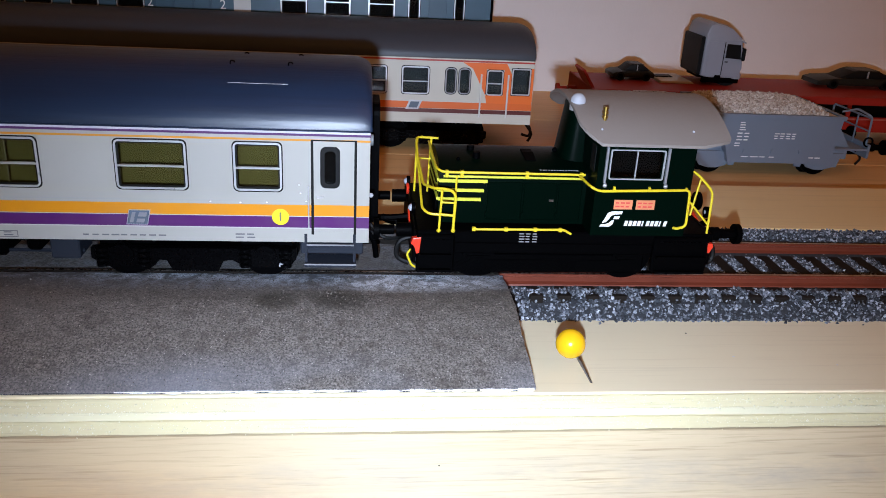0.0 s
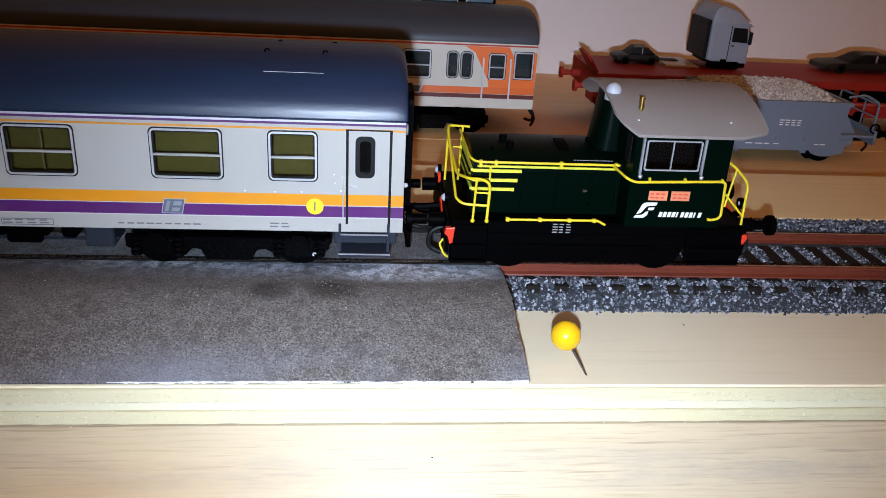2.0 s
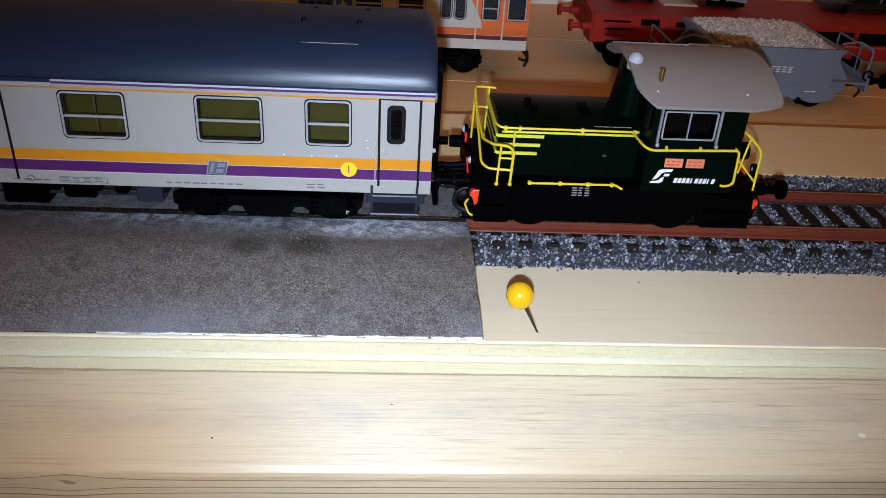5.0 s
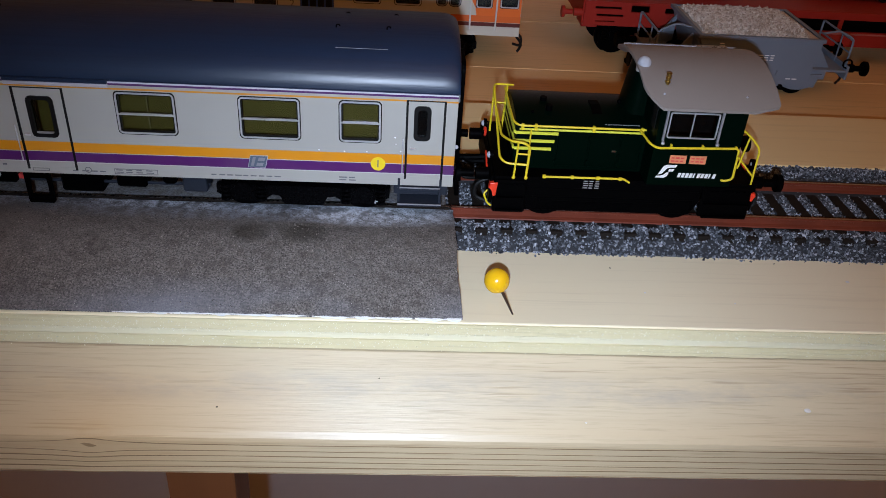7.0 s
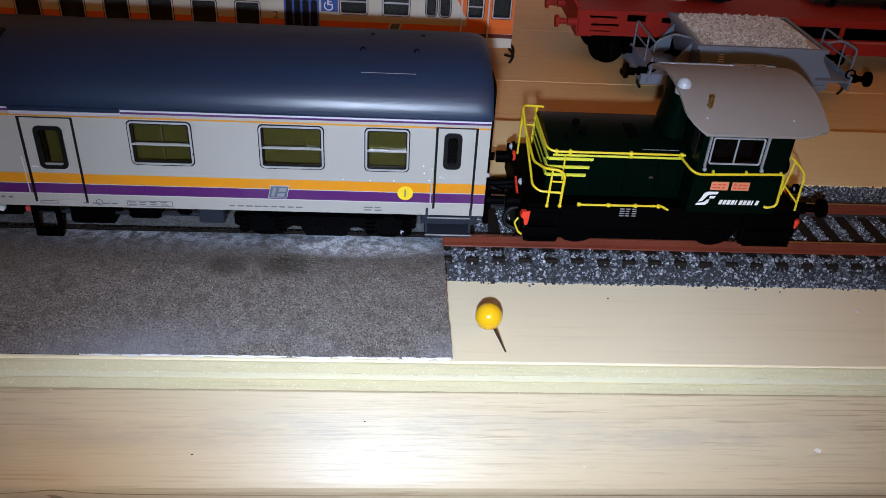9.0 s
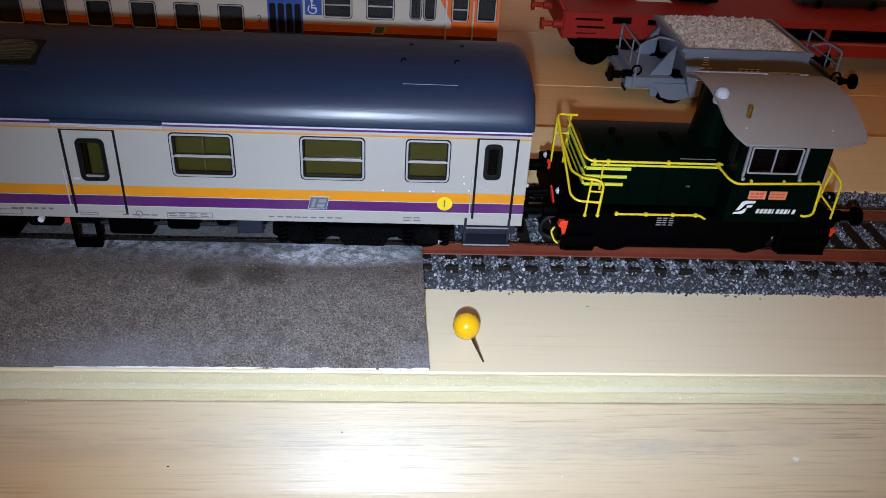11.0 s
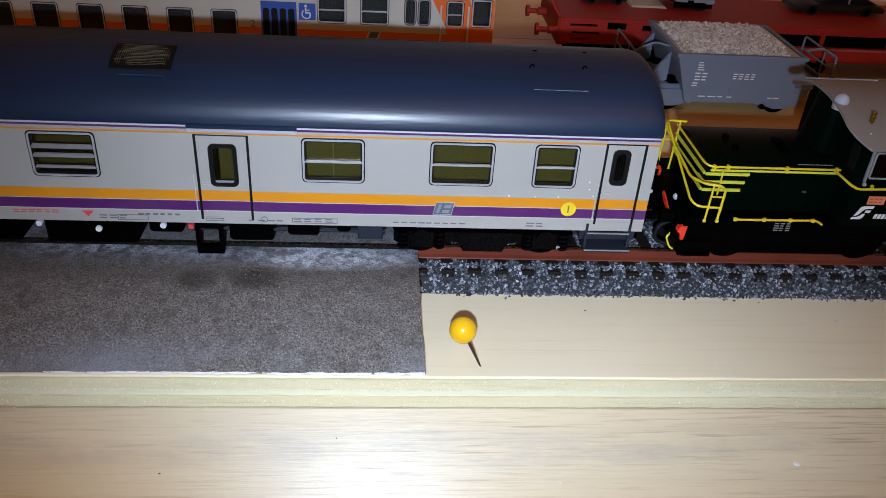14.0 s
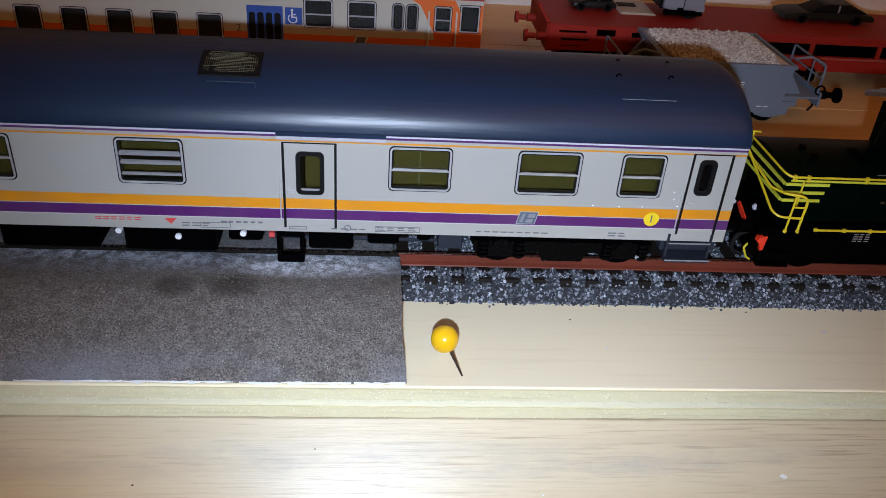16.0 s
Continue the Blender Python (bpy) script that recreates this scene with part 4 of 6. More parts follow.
    for zz, yy, dx in ((14.6, -16.6, 0.4), (11.1, -17.3, 0.0)):
        part("step", box(bmesh.new(), -42.6 + dx, -33.4 - dx, yy, -12.6, zz - 0.35, zz + 0.35, 0.12, 1), M_GREY_STEP, st)
        part("step_edge", box(bmesh.new(), -42.6 + dx, -33.4 - dx, yy - 0.12, yy + 0.05, zz + 0.12, zz + 0.37), M_DULL, st, "pale worn step edge")
    for xx in (-42.6, -34.0):
        part("step_side", box(bmesh.new(), xx, xx + 0.5, -16.4, -12.6, 11.0, 16.8), M_GREY_STEP, st)
    part("corner_block", box(bmesh.new(), -33.2, -31.2, -16.1, -14, 15.4, 17.3, 0.15, 1), body, t)
    # bogies and underfloor boxes
    b1 = bogie(t, -62.3, 0, RAIL_TOP)
    b2 = bogie(t, -283, 0, RAIL_TOP)
    wheels = add_wheels(b1, (-74.8, -49.8), 0, 4.9, RAIL_TOP) + add_wheels(b2, (-295.5, -270.5), 0, 4.9, RAIL_TOP)
    for a, b, c, yy in ((-170.5, -152.5, 8.0, -12.5), (-147.6, -130.4, 7.9, -12.8), (-128.0, -121.5, 10.5, -12.5), (-112.6, -104.0, 9.0, -12.6), (-101.2, -95.0, 10.4, -12.6), (-91.5, -88.8, 11.6, -13), (-205, -180, 8.5, -12)):
        part("underfloor_box", box(bmesh.new(), a, b, yy, yy + 9, c, 15.2, 0.5, 1), M_BLACK, t, "black equipment box")
    part("equipment_box", box(bmesh.new(), -87.4, -82.4, -13.2, -6, 10.2, 15.2, 0.3, 1), M_GREY_STEP, t, "blue-grey equipment box")
    part("pipe", tube(bmesh.new(), [(-120, -11.5, 11.2), (-82, -11.5, 11.2)], 0.35, 6), M_GREY_STEP, t, "thin grey pipe")
    part("step_frame", ring(bmesh.new(), rounded(-118.4, -113.2, 7.9, 15.3, 0.4), rounded(-117.6, -114.0, 9.4, 13.6, 0.3), "y", -15.6, -14.9), M_BLACK, t, "black hanging step frame")
    for xx in (-148.3, -137.3, -125.0):
        part("white_cap", tube(bmesh.new(), [(xx, -13.3, 12.6 if xx != -137.3 else 11.6), (xx, -12.3, 12.6 if xx != -137.3 else 11.6)], 0.6, 12), M_MARK, t, "small round white cap", smooth=True)
    part("marker", box(bmesh.new(), -119.9, -118.9, -14.5, -13.5, 12.8, 13.8), M_REDINK, t)
    part("generator", tube(bmesh.new(), [(-47.0, -14.4, 9.8), (-47.0, -13.4, 9.8)], 0.4, 10), M_LENS, b1)
    # roof fittings
    def over(y, lift):
        c = min(1.0, (abs(y) / 16.35) ** (1 / 0.88))
        return 35.55 + 9.75 * math.sqrt(1 - c * c) ** 1.08 + lift

    ys_v = [-10.6, -9.2, -7.8, -6.4, -5.0, -3.6]
    v = part("roof_vent", prism(bmesh.new(), [(y, over(y, -0.6)) for y in ys_v] + [(y, over(y, 0.28)) for y in ys_v[::-1]], "x", -131.4, -120.6, 0.12), M_RUBBER, t, "dark roof vent with brass mesh")
    rnd = random.Random(8)
    bm = bmesh.new()
    for i in range(26):
        xx = -130.4 + i * 0.36
        y0, y1 = -9.9 + rnd.uniform(0, 2.2), -4.0 - rnd.uniform(0, 2.0)
        pts = [y0 + (y1 - y0) * k / 4 for k in range(5)]
        tube(bm, [(xx + 0.1 * noise.noise((xx, y, 1)), y, over(y, 0.30)) for y in pts], 0.07, 4)
    for i in range(15):
        yy = -9.8 + i * 0.4
        xa, xb = -130.8 + rnd.uniform(0, 3.0), -121.2 - rnd.uniform(0, 3.0)
        tube(bm, [(xa + (xb - xa) * k / 6, yy + 0.08 * rnd.uniform(-1, 1), over(yy, 0.33)) for k in range(7)], 0.06, 4)
    part("mesh_grid", bm, M_MESH, v, "fine brass mesh")
    part("roof_bracket", tube(bmesh.new(), soft_line([(-129.6, -12.4, over(-12.4, 0.0)), (-129.6, -12.0, over(-12.0, 0.45)), (-121.2, -12.0, over(-12.0, 0.45)), (-121.2, -12.4, over(-12.4, 0.0))], 0.4), 0.15, 6), M_ROOF, t, smooth=True)
    # silver strip stands for a specular line along the roof
    for a, b in ((-55.4, -45.3),):
        part("roof_rib", box(bmesh.new(), a, b, -11.85, -11.55, 41.4, 42.45), M_DULL, t, "thin roof line, its glint painted silver")
    for xx, yy in ((-55.6, -6.5), (-45.6, -6.5), (-54.0, 1.0), (-44.2, 1.0)):
        part("roof_hook", tube(bmesh.new(), soft_line([(xx, yy, 43.2), (xx, yy, 45.4 + 0.03 * yy), (xx + 0.7, yy, 45.4 + 0.03 * yy), (xx + 0.7, yy, 44.9)], 0.3), 0.13, 6), M_BLACK, t)
    part("coupling_hook", tube(bmesh.new(), soft_line([(x1, 0, 14.2), (x1 + 5, 0, 14.2), (x1 + 8.5, 0, 14.6)], 1), 0.7, 8), M_BLACK, t)
    part("brake_hose", tube(bmesh.new(), soft_line([(x1 - 0.5, -8.5, 15), (x1 + 1.2, -8.5, 12.5), (x1 + 1.6, -8.5, 9.2)], 1), 0.55, 8), M_BLACK, t, smooth=True)
    part("hose", tube(bmesh.new(), soft_line([(x1, -4.5, 15), (x1 + 3, -5, 11.5), (x1 + 6.5, -6.5, 12.5)], 2), 0.4, 8), M_RUBBER, t, smooth=True)
    return t, wheels


def shunter():
    """The green two-axle shunting locomotive."""
    t = thing("shunting_locomotive", (0, 0, RAIL_TOP), "dark green model shunting locomotive with yellow handrails", "locomotive")
    ys, yh = -15.5, -9.8
    fr = part("frame", box(bmesh.new(), -22.4, 33.4, -14.3, 14.3, 14.6, 17.0, 0.25, 1), M_BLACK, t, "black footplate")
    part("inner_frame", box(bmesh.new(), -20, 31, -6.5, 6.5, 9.0, 14.6), M_BLACK, t)
    for s in (-1, 1):
        for a, b, c in ((-22.4, -15.4, 8.8), (22.5, 33.4, 9.2)):
            sb = part("step_box", box(bmesh.new(), a, b, s * 14.5 - 0.5, s * 14.5 + 0.5, c, 16.4, 0.3, 1), M_BLACK, t, "black step plate")
            part("step_edge", box(bmesh.new(), a + 1.2, b - 0.6, s * 15.1 - 0.12, s * 15.1 + 0.12, 15.5, 15.62), M_TREAD, sb, "worn step edge")
            for zz in (9.6, 12.6):
                part("tread", box(bmesh.new(), a + 0.6, b - 0.6, s * 15.2 - 0.6, s * 15.2 + 0.6, zz - 0.2, zz + 0.2), M_BLACK, sb)
        part("valance", box(bmesh.new(), -15.4, 22.5, s * 13.9 - 0.35, s * 13.9 + 0.35, 12.6, 14.7, 0.15, 1), M_BLACK, t)
        for xx in (-10.5, 18.5):
            for k in range(5):
                part("leaf_spring", box(bmesh.new(), xx - 4.6 + k * 0.8, xx + 4.6 - k * 0.8, s * 12.2 - 0.7, s * 12.2 + 0.7, 12.6 - k * 0.5, 13.05 - k * 0.5), M_BLACK, t)
        part("coupling_rod", box(bmesh.new(), -11.5, 19.5, s * 11.7 - 0.3, s * 11.7 + 0.3, 10.3, 11.5, 0.2, 1), M_BLACK, t)
        part("sand_pipe", tube(bmesh.new(), soft_line([(-6, s * 11, 13), (-5, s * 11, 9.5), (-6.2, s * 10, 7.4)], 1), 0.3, 6), M_BLACK, t)
    # black block stands for the shade that hides the track below
    part("gear_casing", box(bmesh.new(), -15.2, 22.3, -11.2, 11.2, 7.4, 12.8, 0.3, 1), M_BLACK, t, "black underframe block put in as shade")
    bm = bmesh.new()
    for k in range(30):
        for j in range(3):
            xx, zz = -14.6 + k * 0.8, 7.9 + j * 0.75 + 0.35 * (k % 2)
            prism(bm, [(xx, zz), (xx + 0.3, zz + 0.28), (xx + 0.6, zz), (xx + 0.3, zz - 0.28)], "y", -11.36, -11.2)
    part("ribbed_plate", bm, M_BLACK, t, "dark ribbed plate")
    wheels = add_wheels(t, (-10.5, 18.5), 0, 5.4, RAIL_TOP)
    # hood
    bm = prism(bmesh.new(), [(yh, 17.0), (-yh, 17.0), (-yh, 25.6), *[(y, 28.5 - 0.0168 * y * y) for y in (9.4, 8.4, 6.8, 5.0, 3.0, 1.0, -1.0, -3.0, -5.0, -6.8, -8.4, -9.4)], (yh, 25.6)], "x", -18.3, 9.6)
    hood = part("hood", bm, M_GREEN, t, "dark green engine hood with arched top", smooth=True)
    # rounded fairing between hood and cab, narrowing towards the roof
    bm = bmesh.new()
    rings = []
    for k in range(9):
        u = k / 8
        zc, rx, ry = 27.6 + 11.2 * u, 4.3 - 1.5 * u, 5.2 - 0.9 * u
        rings.append([bm.verts.new((9.7 - rx * max(0.0, math.sin(a)) ** 0.6, ry * math.copysign(abs(math.cos(a)) ** 0.6, math.cos(a)), zc)) for a in [math.pi * i / 18 for i in range(19)]])
    for a, b in zip(rings, rings[1:]):
        for i in range(18):
            bm.faces.new((a[i], a[i + 1], b[i + 1], b[i]))
    bm.faces.new(rings[-1])
    part("fairing", bm, M_GREEN, t, "rounded green fairing before the cab", smooth=True)
    for a, b in ((-9.2, -2.6), (-2.3, 4.0), (4.3, 8.8)):
        part("hood_door", box(bmesh.new(), a, b, yh - 0.22, yh, 17.8, 25.2, 0.15, 1), M_GREEN, hood)
        for zz in (18.6, 24.2):
            part("hinge", box(bmesh.new(), a - 0.25, a + 0.25, yh - 0.4, yh, zz, zz + 0.7), M_GREEN, hood)
    part("hood_handle", box(bmesh.new(), 2.6, 3.4, yh - 0.55, yh, 21.6, 22.0), M_STEEL, hood)
    part("radiator_grille", box(bmesh.new(), -18.6, -18.2, -6.5, 6.5, 18.2, 25.4, 0.1, 1), M_BLACK, hood)
    for k, (zz, e) in enumerate(((25.25, -9.3), (23.45, -9.9), (21.7, -10.4))):
        part("stripe", box(bmesh.new(), -18.35, e, yh - 0.3, yh + 0.02, zz - 0.3, zz + 0.3), M_PALEY, hood, "pale yellow warning stripe")
        part("stripe", box(bmesh.new(), -18.68, -18.32, yh + 0.2, -yh - 0.2, zz - 0.3, zz + 0.3), M_PALEY, hood, "pale yellow warning stripe")
    bm = tube(bmesh.new(), soft_line([(9.0, yh - 0.55, 27.0), (-17.8, yh - 0.55, 27.0), (-18.9, yh + 0.6, 27.4), (-18.9, 9, 27.6)], 1.2), 0.24, 8)
    part("hood_rail", bm, M_YELLOW, t, "yellow handrail round the hood", smooth=True)
    part("hood_rail", tube(bmesh.new(), [(8.8, yh - 0.35, 26.15), (-17.6, yh - 0.35, 26.15)], 0.24, 8), M_PALEY, t, "pale yellow handrail", smooth=True)
    for xx in (-17.0, -14.2, -2.0, 8.3):
        part("rail_bracket", box(bmesh.new(), xx - 0.3, xx + 0.3, yh - 0.75, yh, 26.0, 27.35, 0.08, 1), M_YELLOW, t)
    part("lettering", bars(bmesh.new(), 0.5, 8.0, 27.25, 27.6, yh + 0.6, 14, 1, 0.12, 3), M_DULL, t)
    for xx, yy in ((-11.5, 0.2), (-10.9, -4.2)):
        part("filler_cap", tube(bmesh.new(), [(xx, yy, 28.0), (xx, yy, 29.1), (xx, yy, 29.3)], 0.75, 12), M_BLACK, hood, smooth=True)
    part("hood_hatch", prism(bmesh.new(), [(-5.2, 27.7), (-1.5, 28.3), (0.6, 28.45), (0.6, 28.8), (-1.5, 28.75), (-5.2, 28.2)], "x", -1.6, 0.6, 0.15), M_BLACK, hood, "black hood hatch")
    part("lifting_eye", ball(bmesh.new(), (5.3, 0.3, 28.8), 0.55, 10, 8), M_BLACK, hood, smooth=True)
    part("lifting_eye", ball(bmesh.new(), (-14.5, -5.6, 28.2), 0.4, 10, 8), M_BLACK, hood, smooth=True)
    for k in range(16):
        part("rivet", ball(bmesh.new(), (2.6 + 0.4 * k, yh - 0.05, 25.5), 0.1, 6, 4), M_GREEN, hood)
    # cab
    x0, x1 = 9.6, 27.5
    wall = holed(bmesh.new(), x0, x1, 17.0, 35.6, ys, ys + 0.8, [(12.0, 21.4, 28.2, 33.3)])
    cab = part("cab_side", wall, M_GREEN, t, "dark green cab side")
    part("cab_side", holed(bmesh.new(), x0, x1, 17.0, 35.6, 10.2, 11.0, [(12.0, 21.4, 28.2, 33.3)]), M_GREEN, t)
    part("cab_front", prism(bmesh.new(), [(ys + 0.8, 17), (10.2, 17), (10.2, 37.6), (8, 38.8), (0, 39.8), (-8, 38.8), (ys + 0.8, 35.6)], "x", x0, x0 + 0.8), M_GREEN, t)
    part("cab_back", prism(bmesh.new(), [(ys + 0.8, 17), (10.2, 17), (10.2, 37.6), (8, 38.8), (0, 39.8), (-8, 38.8), (ys + 0.8, 35.6)], "x", x1 - 0.8, x1), M_GREEN, t)
    part("front_window", box(bmesh.new(), x0 - 0.12, x0 + 0.05, -13.4, -10.6, 28.5, 33.5, 0.05, 1), M_RUBBER, cab)
    part("cab_inside", box(bmesh.new(), 11, 26, -3, 3, 17.2, 32), M_DARKIN, t, "dark cab interior")
    w = part("cab_window", ring(bmesh.new(), rounded(11.6, 21.8, 27.9, 33.5, 0.4), rounded(11.84, 21.56, 28.12, 33.28, 0.3), "y", ys - 0.35, ys + 0.3), M_CHROME, t, "silver sliding window frame")
    part("pane", box(bmesh.new(), 11.8, 21.6, ys + 0.1, ys + 0.3, 28.0, 33.4), M_DARKPANE, w).visible_shadow = False
    part("window_mullion", box(bmesh.new(), 16.5, 16.68, ys - 0.2, ys + 0.2, 28.1, 33.3), M_CHROME, w)
    for xx in (10.75, 22.1):
        part("window_guard", box(bmesh.new(), xx, xx + 0.42, ys - 0.7, ys + 0.02, 27.2, 34.0, 0.12, 1), M_DULL, w, "silver wind deflector")
        part("guard_foot", ball(bmesh.new(), (xx + 0.3, ys - 0.6, 26.9), 0.42, 8, 6), M_DULL, w)
    # barrel roof with clipped corners
    bm = bmesh.new()
    rows_t, rows_b = [], []
    n = 58
    for i in range(n + 1):
        y = -17.2 + 34.4 * i / n
        zz = 40.4 - 5.5 * (abs(y) / 17.2) ** 2.0
        k = max(0.0, (abs(y) - 11.5) / 5.7)
        a, b = 5.6 + 0.6 * abs(y) / 17 + 3.2 * k ** 2, 33.5 - 5.4 * max(0.0, (abs(y) - 15.9) / 1.3)
        rows_t.append((bm.verts.new((a, y, zz)), bm.verts.new((b, y, zz))))
        rows_b.append((bm.verts.new((a, y, zz - 0.55)), bm.verts.new((b, y, zz - 0.55))))
    for i in range(n):
        a, b, c, d = rows_t[i], rows_t[i + 1], rows_b[i], rows_b[i + 1]
        bm.faces.new((a[0], a[1], b[1], b[0])), bm.faces.new((c[0], d[0], d[1], c[1]))
        bm.faces.new((a[0], b[0], d[0], c[0])), bm.faces.new((a[1], c[1], d[1], b[1]))
    for i in (0, n):
        bm.faces.new((rows_t[i][0], rows_t[i][1], rows_b[i][1], rows_b[i][0]))
    rf = part("cab_roof", bm, M_CABROOF, t, "grey-brown curved cab roof", smooth=True)
    part("roof_edge", box(bmesh.new(), 6.4, 31.5, 8.7, 9.0, 38.9, 39.25), M_DULL, rf, "raised roof seam")
    part("roof_edge", box(bmesh.new(), 22.5, 29.5, 8.6, 9.1, 38.9, 39.4), M_STEEL, rf, "bright worn roof edge")
    for xx in (9.0, 21.5):
        part("roof_rivet", ball(bmesh.new(), (xx, 7.9, 39.3), 0.26, 8, 6), M_LENS, rf)
    part("roof_lamp", ball(bmesh.new(), (7.3, -5.6, 39.9), 1.45, 16, 12), M_LENS, rf, "clear domed roof lamp", smooth=True)
    part("lamp_base", tube(bmesh.new(), [(7.3, -5.6, 38.2), (7.3, -5.6, 39.3)], 1.5, 16), M_CHROME, rf, smooth=True)
    bm = tube(bmesh.new(), [(10.9, -11.6, 37.4), (10.9, -11.6, 40.2)], 0.38, 10)
    for zz in (38.2, 39.0, 39.8):
        tube(bm, [(10.9, -11.6, zz), (10.9, -11.6, zz + 0.35)], 0.55, 10)
    part("whistle", bm, M_BRASS, rf, "brass whistle", smooth=True)
    for xx in (9.9, 26.8):
        part("roof_rivet", ball(bmesh.new(), (xx, -14.2, 36.7), 0.24, 8, 6), M_LENS, rf)
    # cab handrail
    bm = tube(bmesh.new(), soft_line([(7.8, yh - 0.5, 26.9), (8.6, ys - 0.4, 26.5), (10.2, ys - 0.6, 25.75), (27.2, ys - 0.6, 26.25), (27.5, ys - 0.6, 19.2), (25.8, ys - 0.6, 18.7), (25.3, ys - 0.1, 18.7)], 0.9, 4), 0.25, 8)
    part("cab_rail", bm, M_YELLOW, t, "yellow cab handrail", smooth=True)
    for xx in (13, 19.6, 26.6):
        part("rail_bracket", box(bmesh.new(), xx - 0.22, xx + 0.22, ys - 0.6, ys, 25.9, 26.6, 0.08, 1), M_YELLOW, t)
    # plates and marks on the cab side
    for a, b in ((13.4, 16.9), (17.6, 21.1)):
        pl = part("number_plate", box(bmesh.new(), a, b, ys - 0.16, ys, 22.2, 24.0), M_SALMON, t, "salmon-coloured plate")
        part("lettering", bars(bmesh.new(), a + 0.3, b - 0.3, 22.4, 23.8, ys - 0.2, 3, 2, 0.06, int(a)), M_REDINK, pl)
    q = lambda pts: [(11.2 + 4.1 * a, 18.75 + 3.0 * b) for a, b in pts]
    lg = part("emblem", prism(bmesh.new(), q([(0.0, 0.0), (0.45, 0.0), (0.60, 0.16), (0.64, 0.42), (0.52, 0.40), (0.42, 0.24), (0.26, 0.16), (0.05, 0.14)]), "y", ys - 0.1, ys), M_MARK, t, "white swooping emblem")
    part("emblem_stroke", prism(bmesh.new(), q([(0.10, 0.24), (0.28, 0.30), (0.40, 0.50), (0.50, 0.72), (0.66, 0.80), (0.95, 0.82), (1.0, 1.0), (0.50, 1.0), (0.32, 0.90), (0.24, 0.62)]), "y", ys - 0.1, ys), M_MARK, lg)
    part("emblem_stroke", prism(bmesh.new(), q([(0.60, 0.50), (0.84, 0.50), (0.90, 0.68), (0.64, 0.68)]), "y", ys - 0.1, ys), M_MARK, lg)
    bm = bmesh.new()
    for k in range(10):
        a = 15.8 + k * 0.83
        w = 0.60 if k not in (4, 8) else 0.26
        prism(bm, [(a, 18.95), (a + w, 18.95), (a + w + 0.2, 19.95), (a + 0.2, 19.95)], "y", ys - 0.08, ys)
    part("lettering", bm, M_MARK, t, "white company lettering as plain bars")
    bm = bars(bmesh.new(), -3.4, 0.4, 14.8, 16.9, -14.42, 3, 4, 0.08, 9)
    part("lettering", bm, M_DULL, t, "small pale lettering")
    # footplate rails
    part("low_rail", tube(bmesh.new(), soft_line([(-12.3, -14.6, 17.5), (4.9, -14.6, 17.6), (6.3, -14.7, 16.8)], 0.5), 0.234, 8), M_YELLOW, t, "yellow low edge rail", smooth=True)
    for xx in (-12.0, -6.0, -0.5, 4.2):
        part("rail_bracket", box(bmesh.new(), xx - 0.35, xx + 0.35, -14.9, -14.3, 17.2, 17.95, 0.08, 1), M_YELLOW, t)
    fr = part("front_railing", tube(bmesh.new(), soft_line([(-15.9, -14.9, 17.2), (-15.7, -14.9, 24.3), (-17.0, -14.9, 25.2), (-19.6, -13.9, 25.0), (-21.2, -9.7, 24.4), (-21.6, 4.0, 26.6), (-21.5, 8.2, 27.6)], 1.0), 0.27, 8), M_YELLOW, t, "bent yellow railing of the front platform", smooth=True)
    part("post", tube(bmesh.new(), [(-18.5, -15.0, 17.2), (-18.2, -14.8, 25.1)], 0.22, 8), M_YELLOW, fr, smooth=True)
    for xx in (-15.9, -18.5):
        part("rail_foot", ball(bmesh.new(), (xx, -14.95, 17.3), 0.42, 8, 6), M_YELLOW, fr, smooth=True)
    part("post", tube(bmesh.new(), [(-15.2, -10.6, 20.8), (-15.2, -10.6, 26.4)], 0.19, 8), M_YELLOW, fr, smooth=True)
    part("cross_rail", tube(bmesh.new(), soft_line([(-15.7, -14.9, 20.2), (-20.4, -14.7, 20.4), (-21.6, -13.4, 21.0), (-21.6, 6.8, 28.4), (-21.3, 8.5, 28.6), (-17.0, 8.6, 28.4)], 0.9), 0.25, 8), M_YELLOW, fr, smooth=True)
    part("cross_rail", tube(bmesh.new(), [(-15.7, -14.9, 22.6), (-18.3, -14.9, 22.7)], 0.19, 8), M_YELLOW, fr)
    part("post", tube(bmesh.new(), [(-18.4, 8.6, 28.4), (-18.8, 8.6, 17.0)], 0.24, 8), M_YELLOW, fr, smooth=True)
    part("post", tube(bmesh.new(), [(-21.3, 8.4, 28.5), (-21.5, 8.6, 17.0)], 0.24, 8), M_YELLOW, fr, smooth=True)
    part("cross_rail", tube(bmesh.new(), [(-21.4, 8.4, 24.2), (-17.4, 8.6, 24.0)], 0.2, 8), M_YELLOW, fr)
    rr = part("rear_railing", tube(bmesh.new(), soft_line([(27.5, -13.2, 29.6), (29.8, -13.3, 28.2), (32.8, -13.6, 25.2), (32.9, -13.8, 17.0)], 1.2), 0.234, 8), M_YELLOW, t, "yellow rear railing", smooth=True)
    part("post", tube(bmesh.new(), [(30.2, -13.3, 28.0), (29.2, -13.3, 20.4)], 0.203, 8), M_YELLOW, rr)
    part("cross_rail", tube(bmesh.new(), [(27.5, -12.8, 24.2), (29.2, -13.0, 22.6), (32.8, -13.6, 18.8)], 0.203, 8), M_YELLOW, rr)
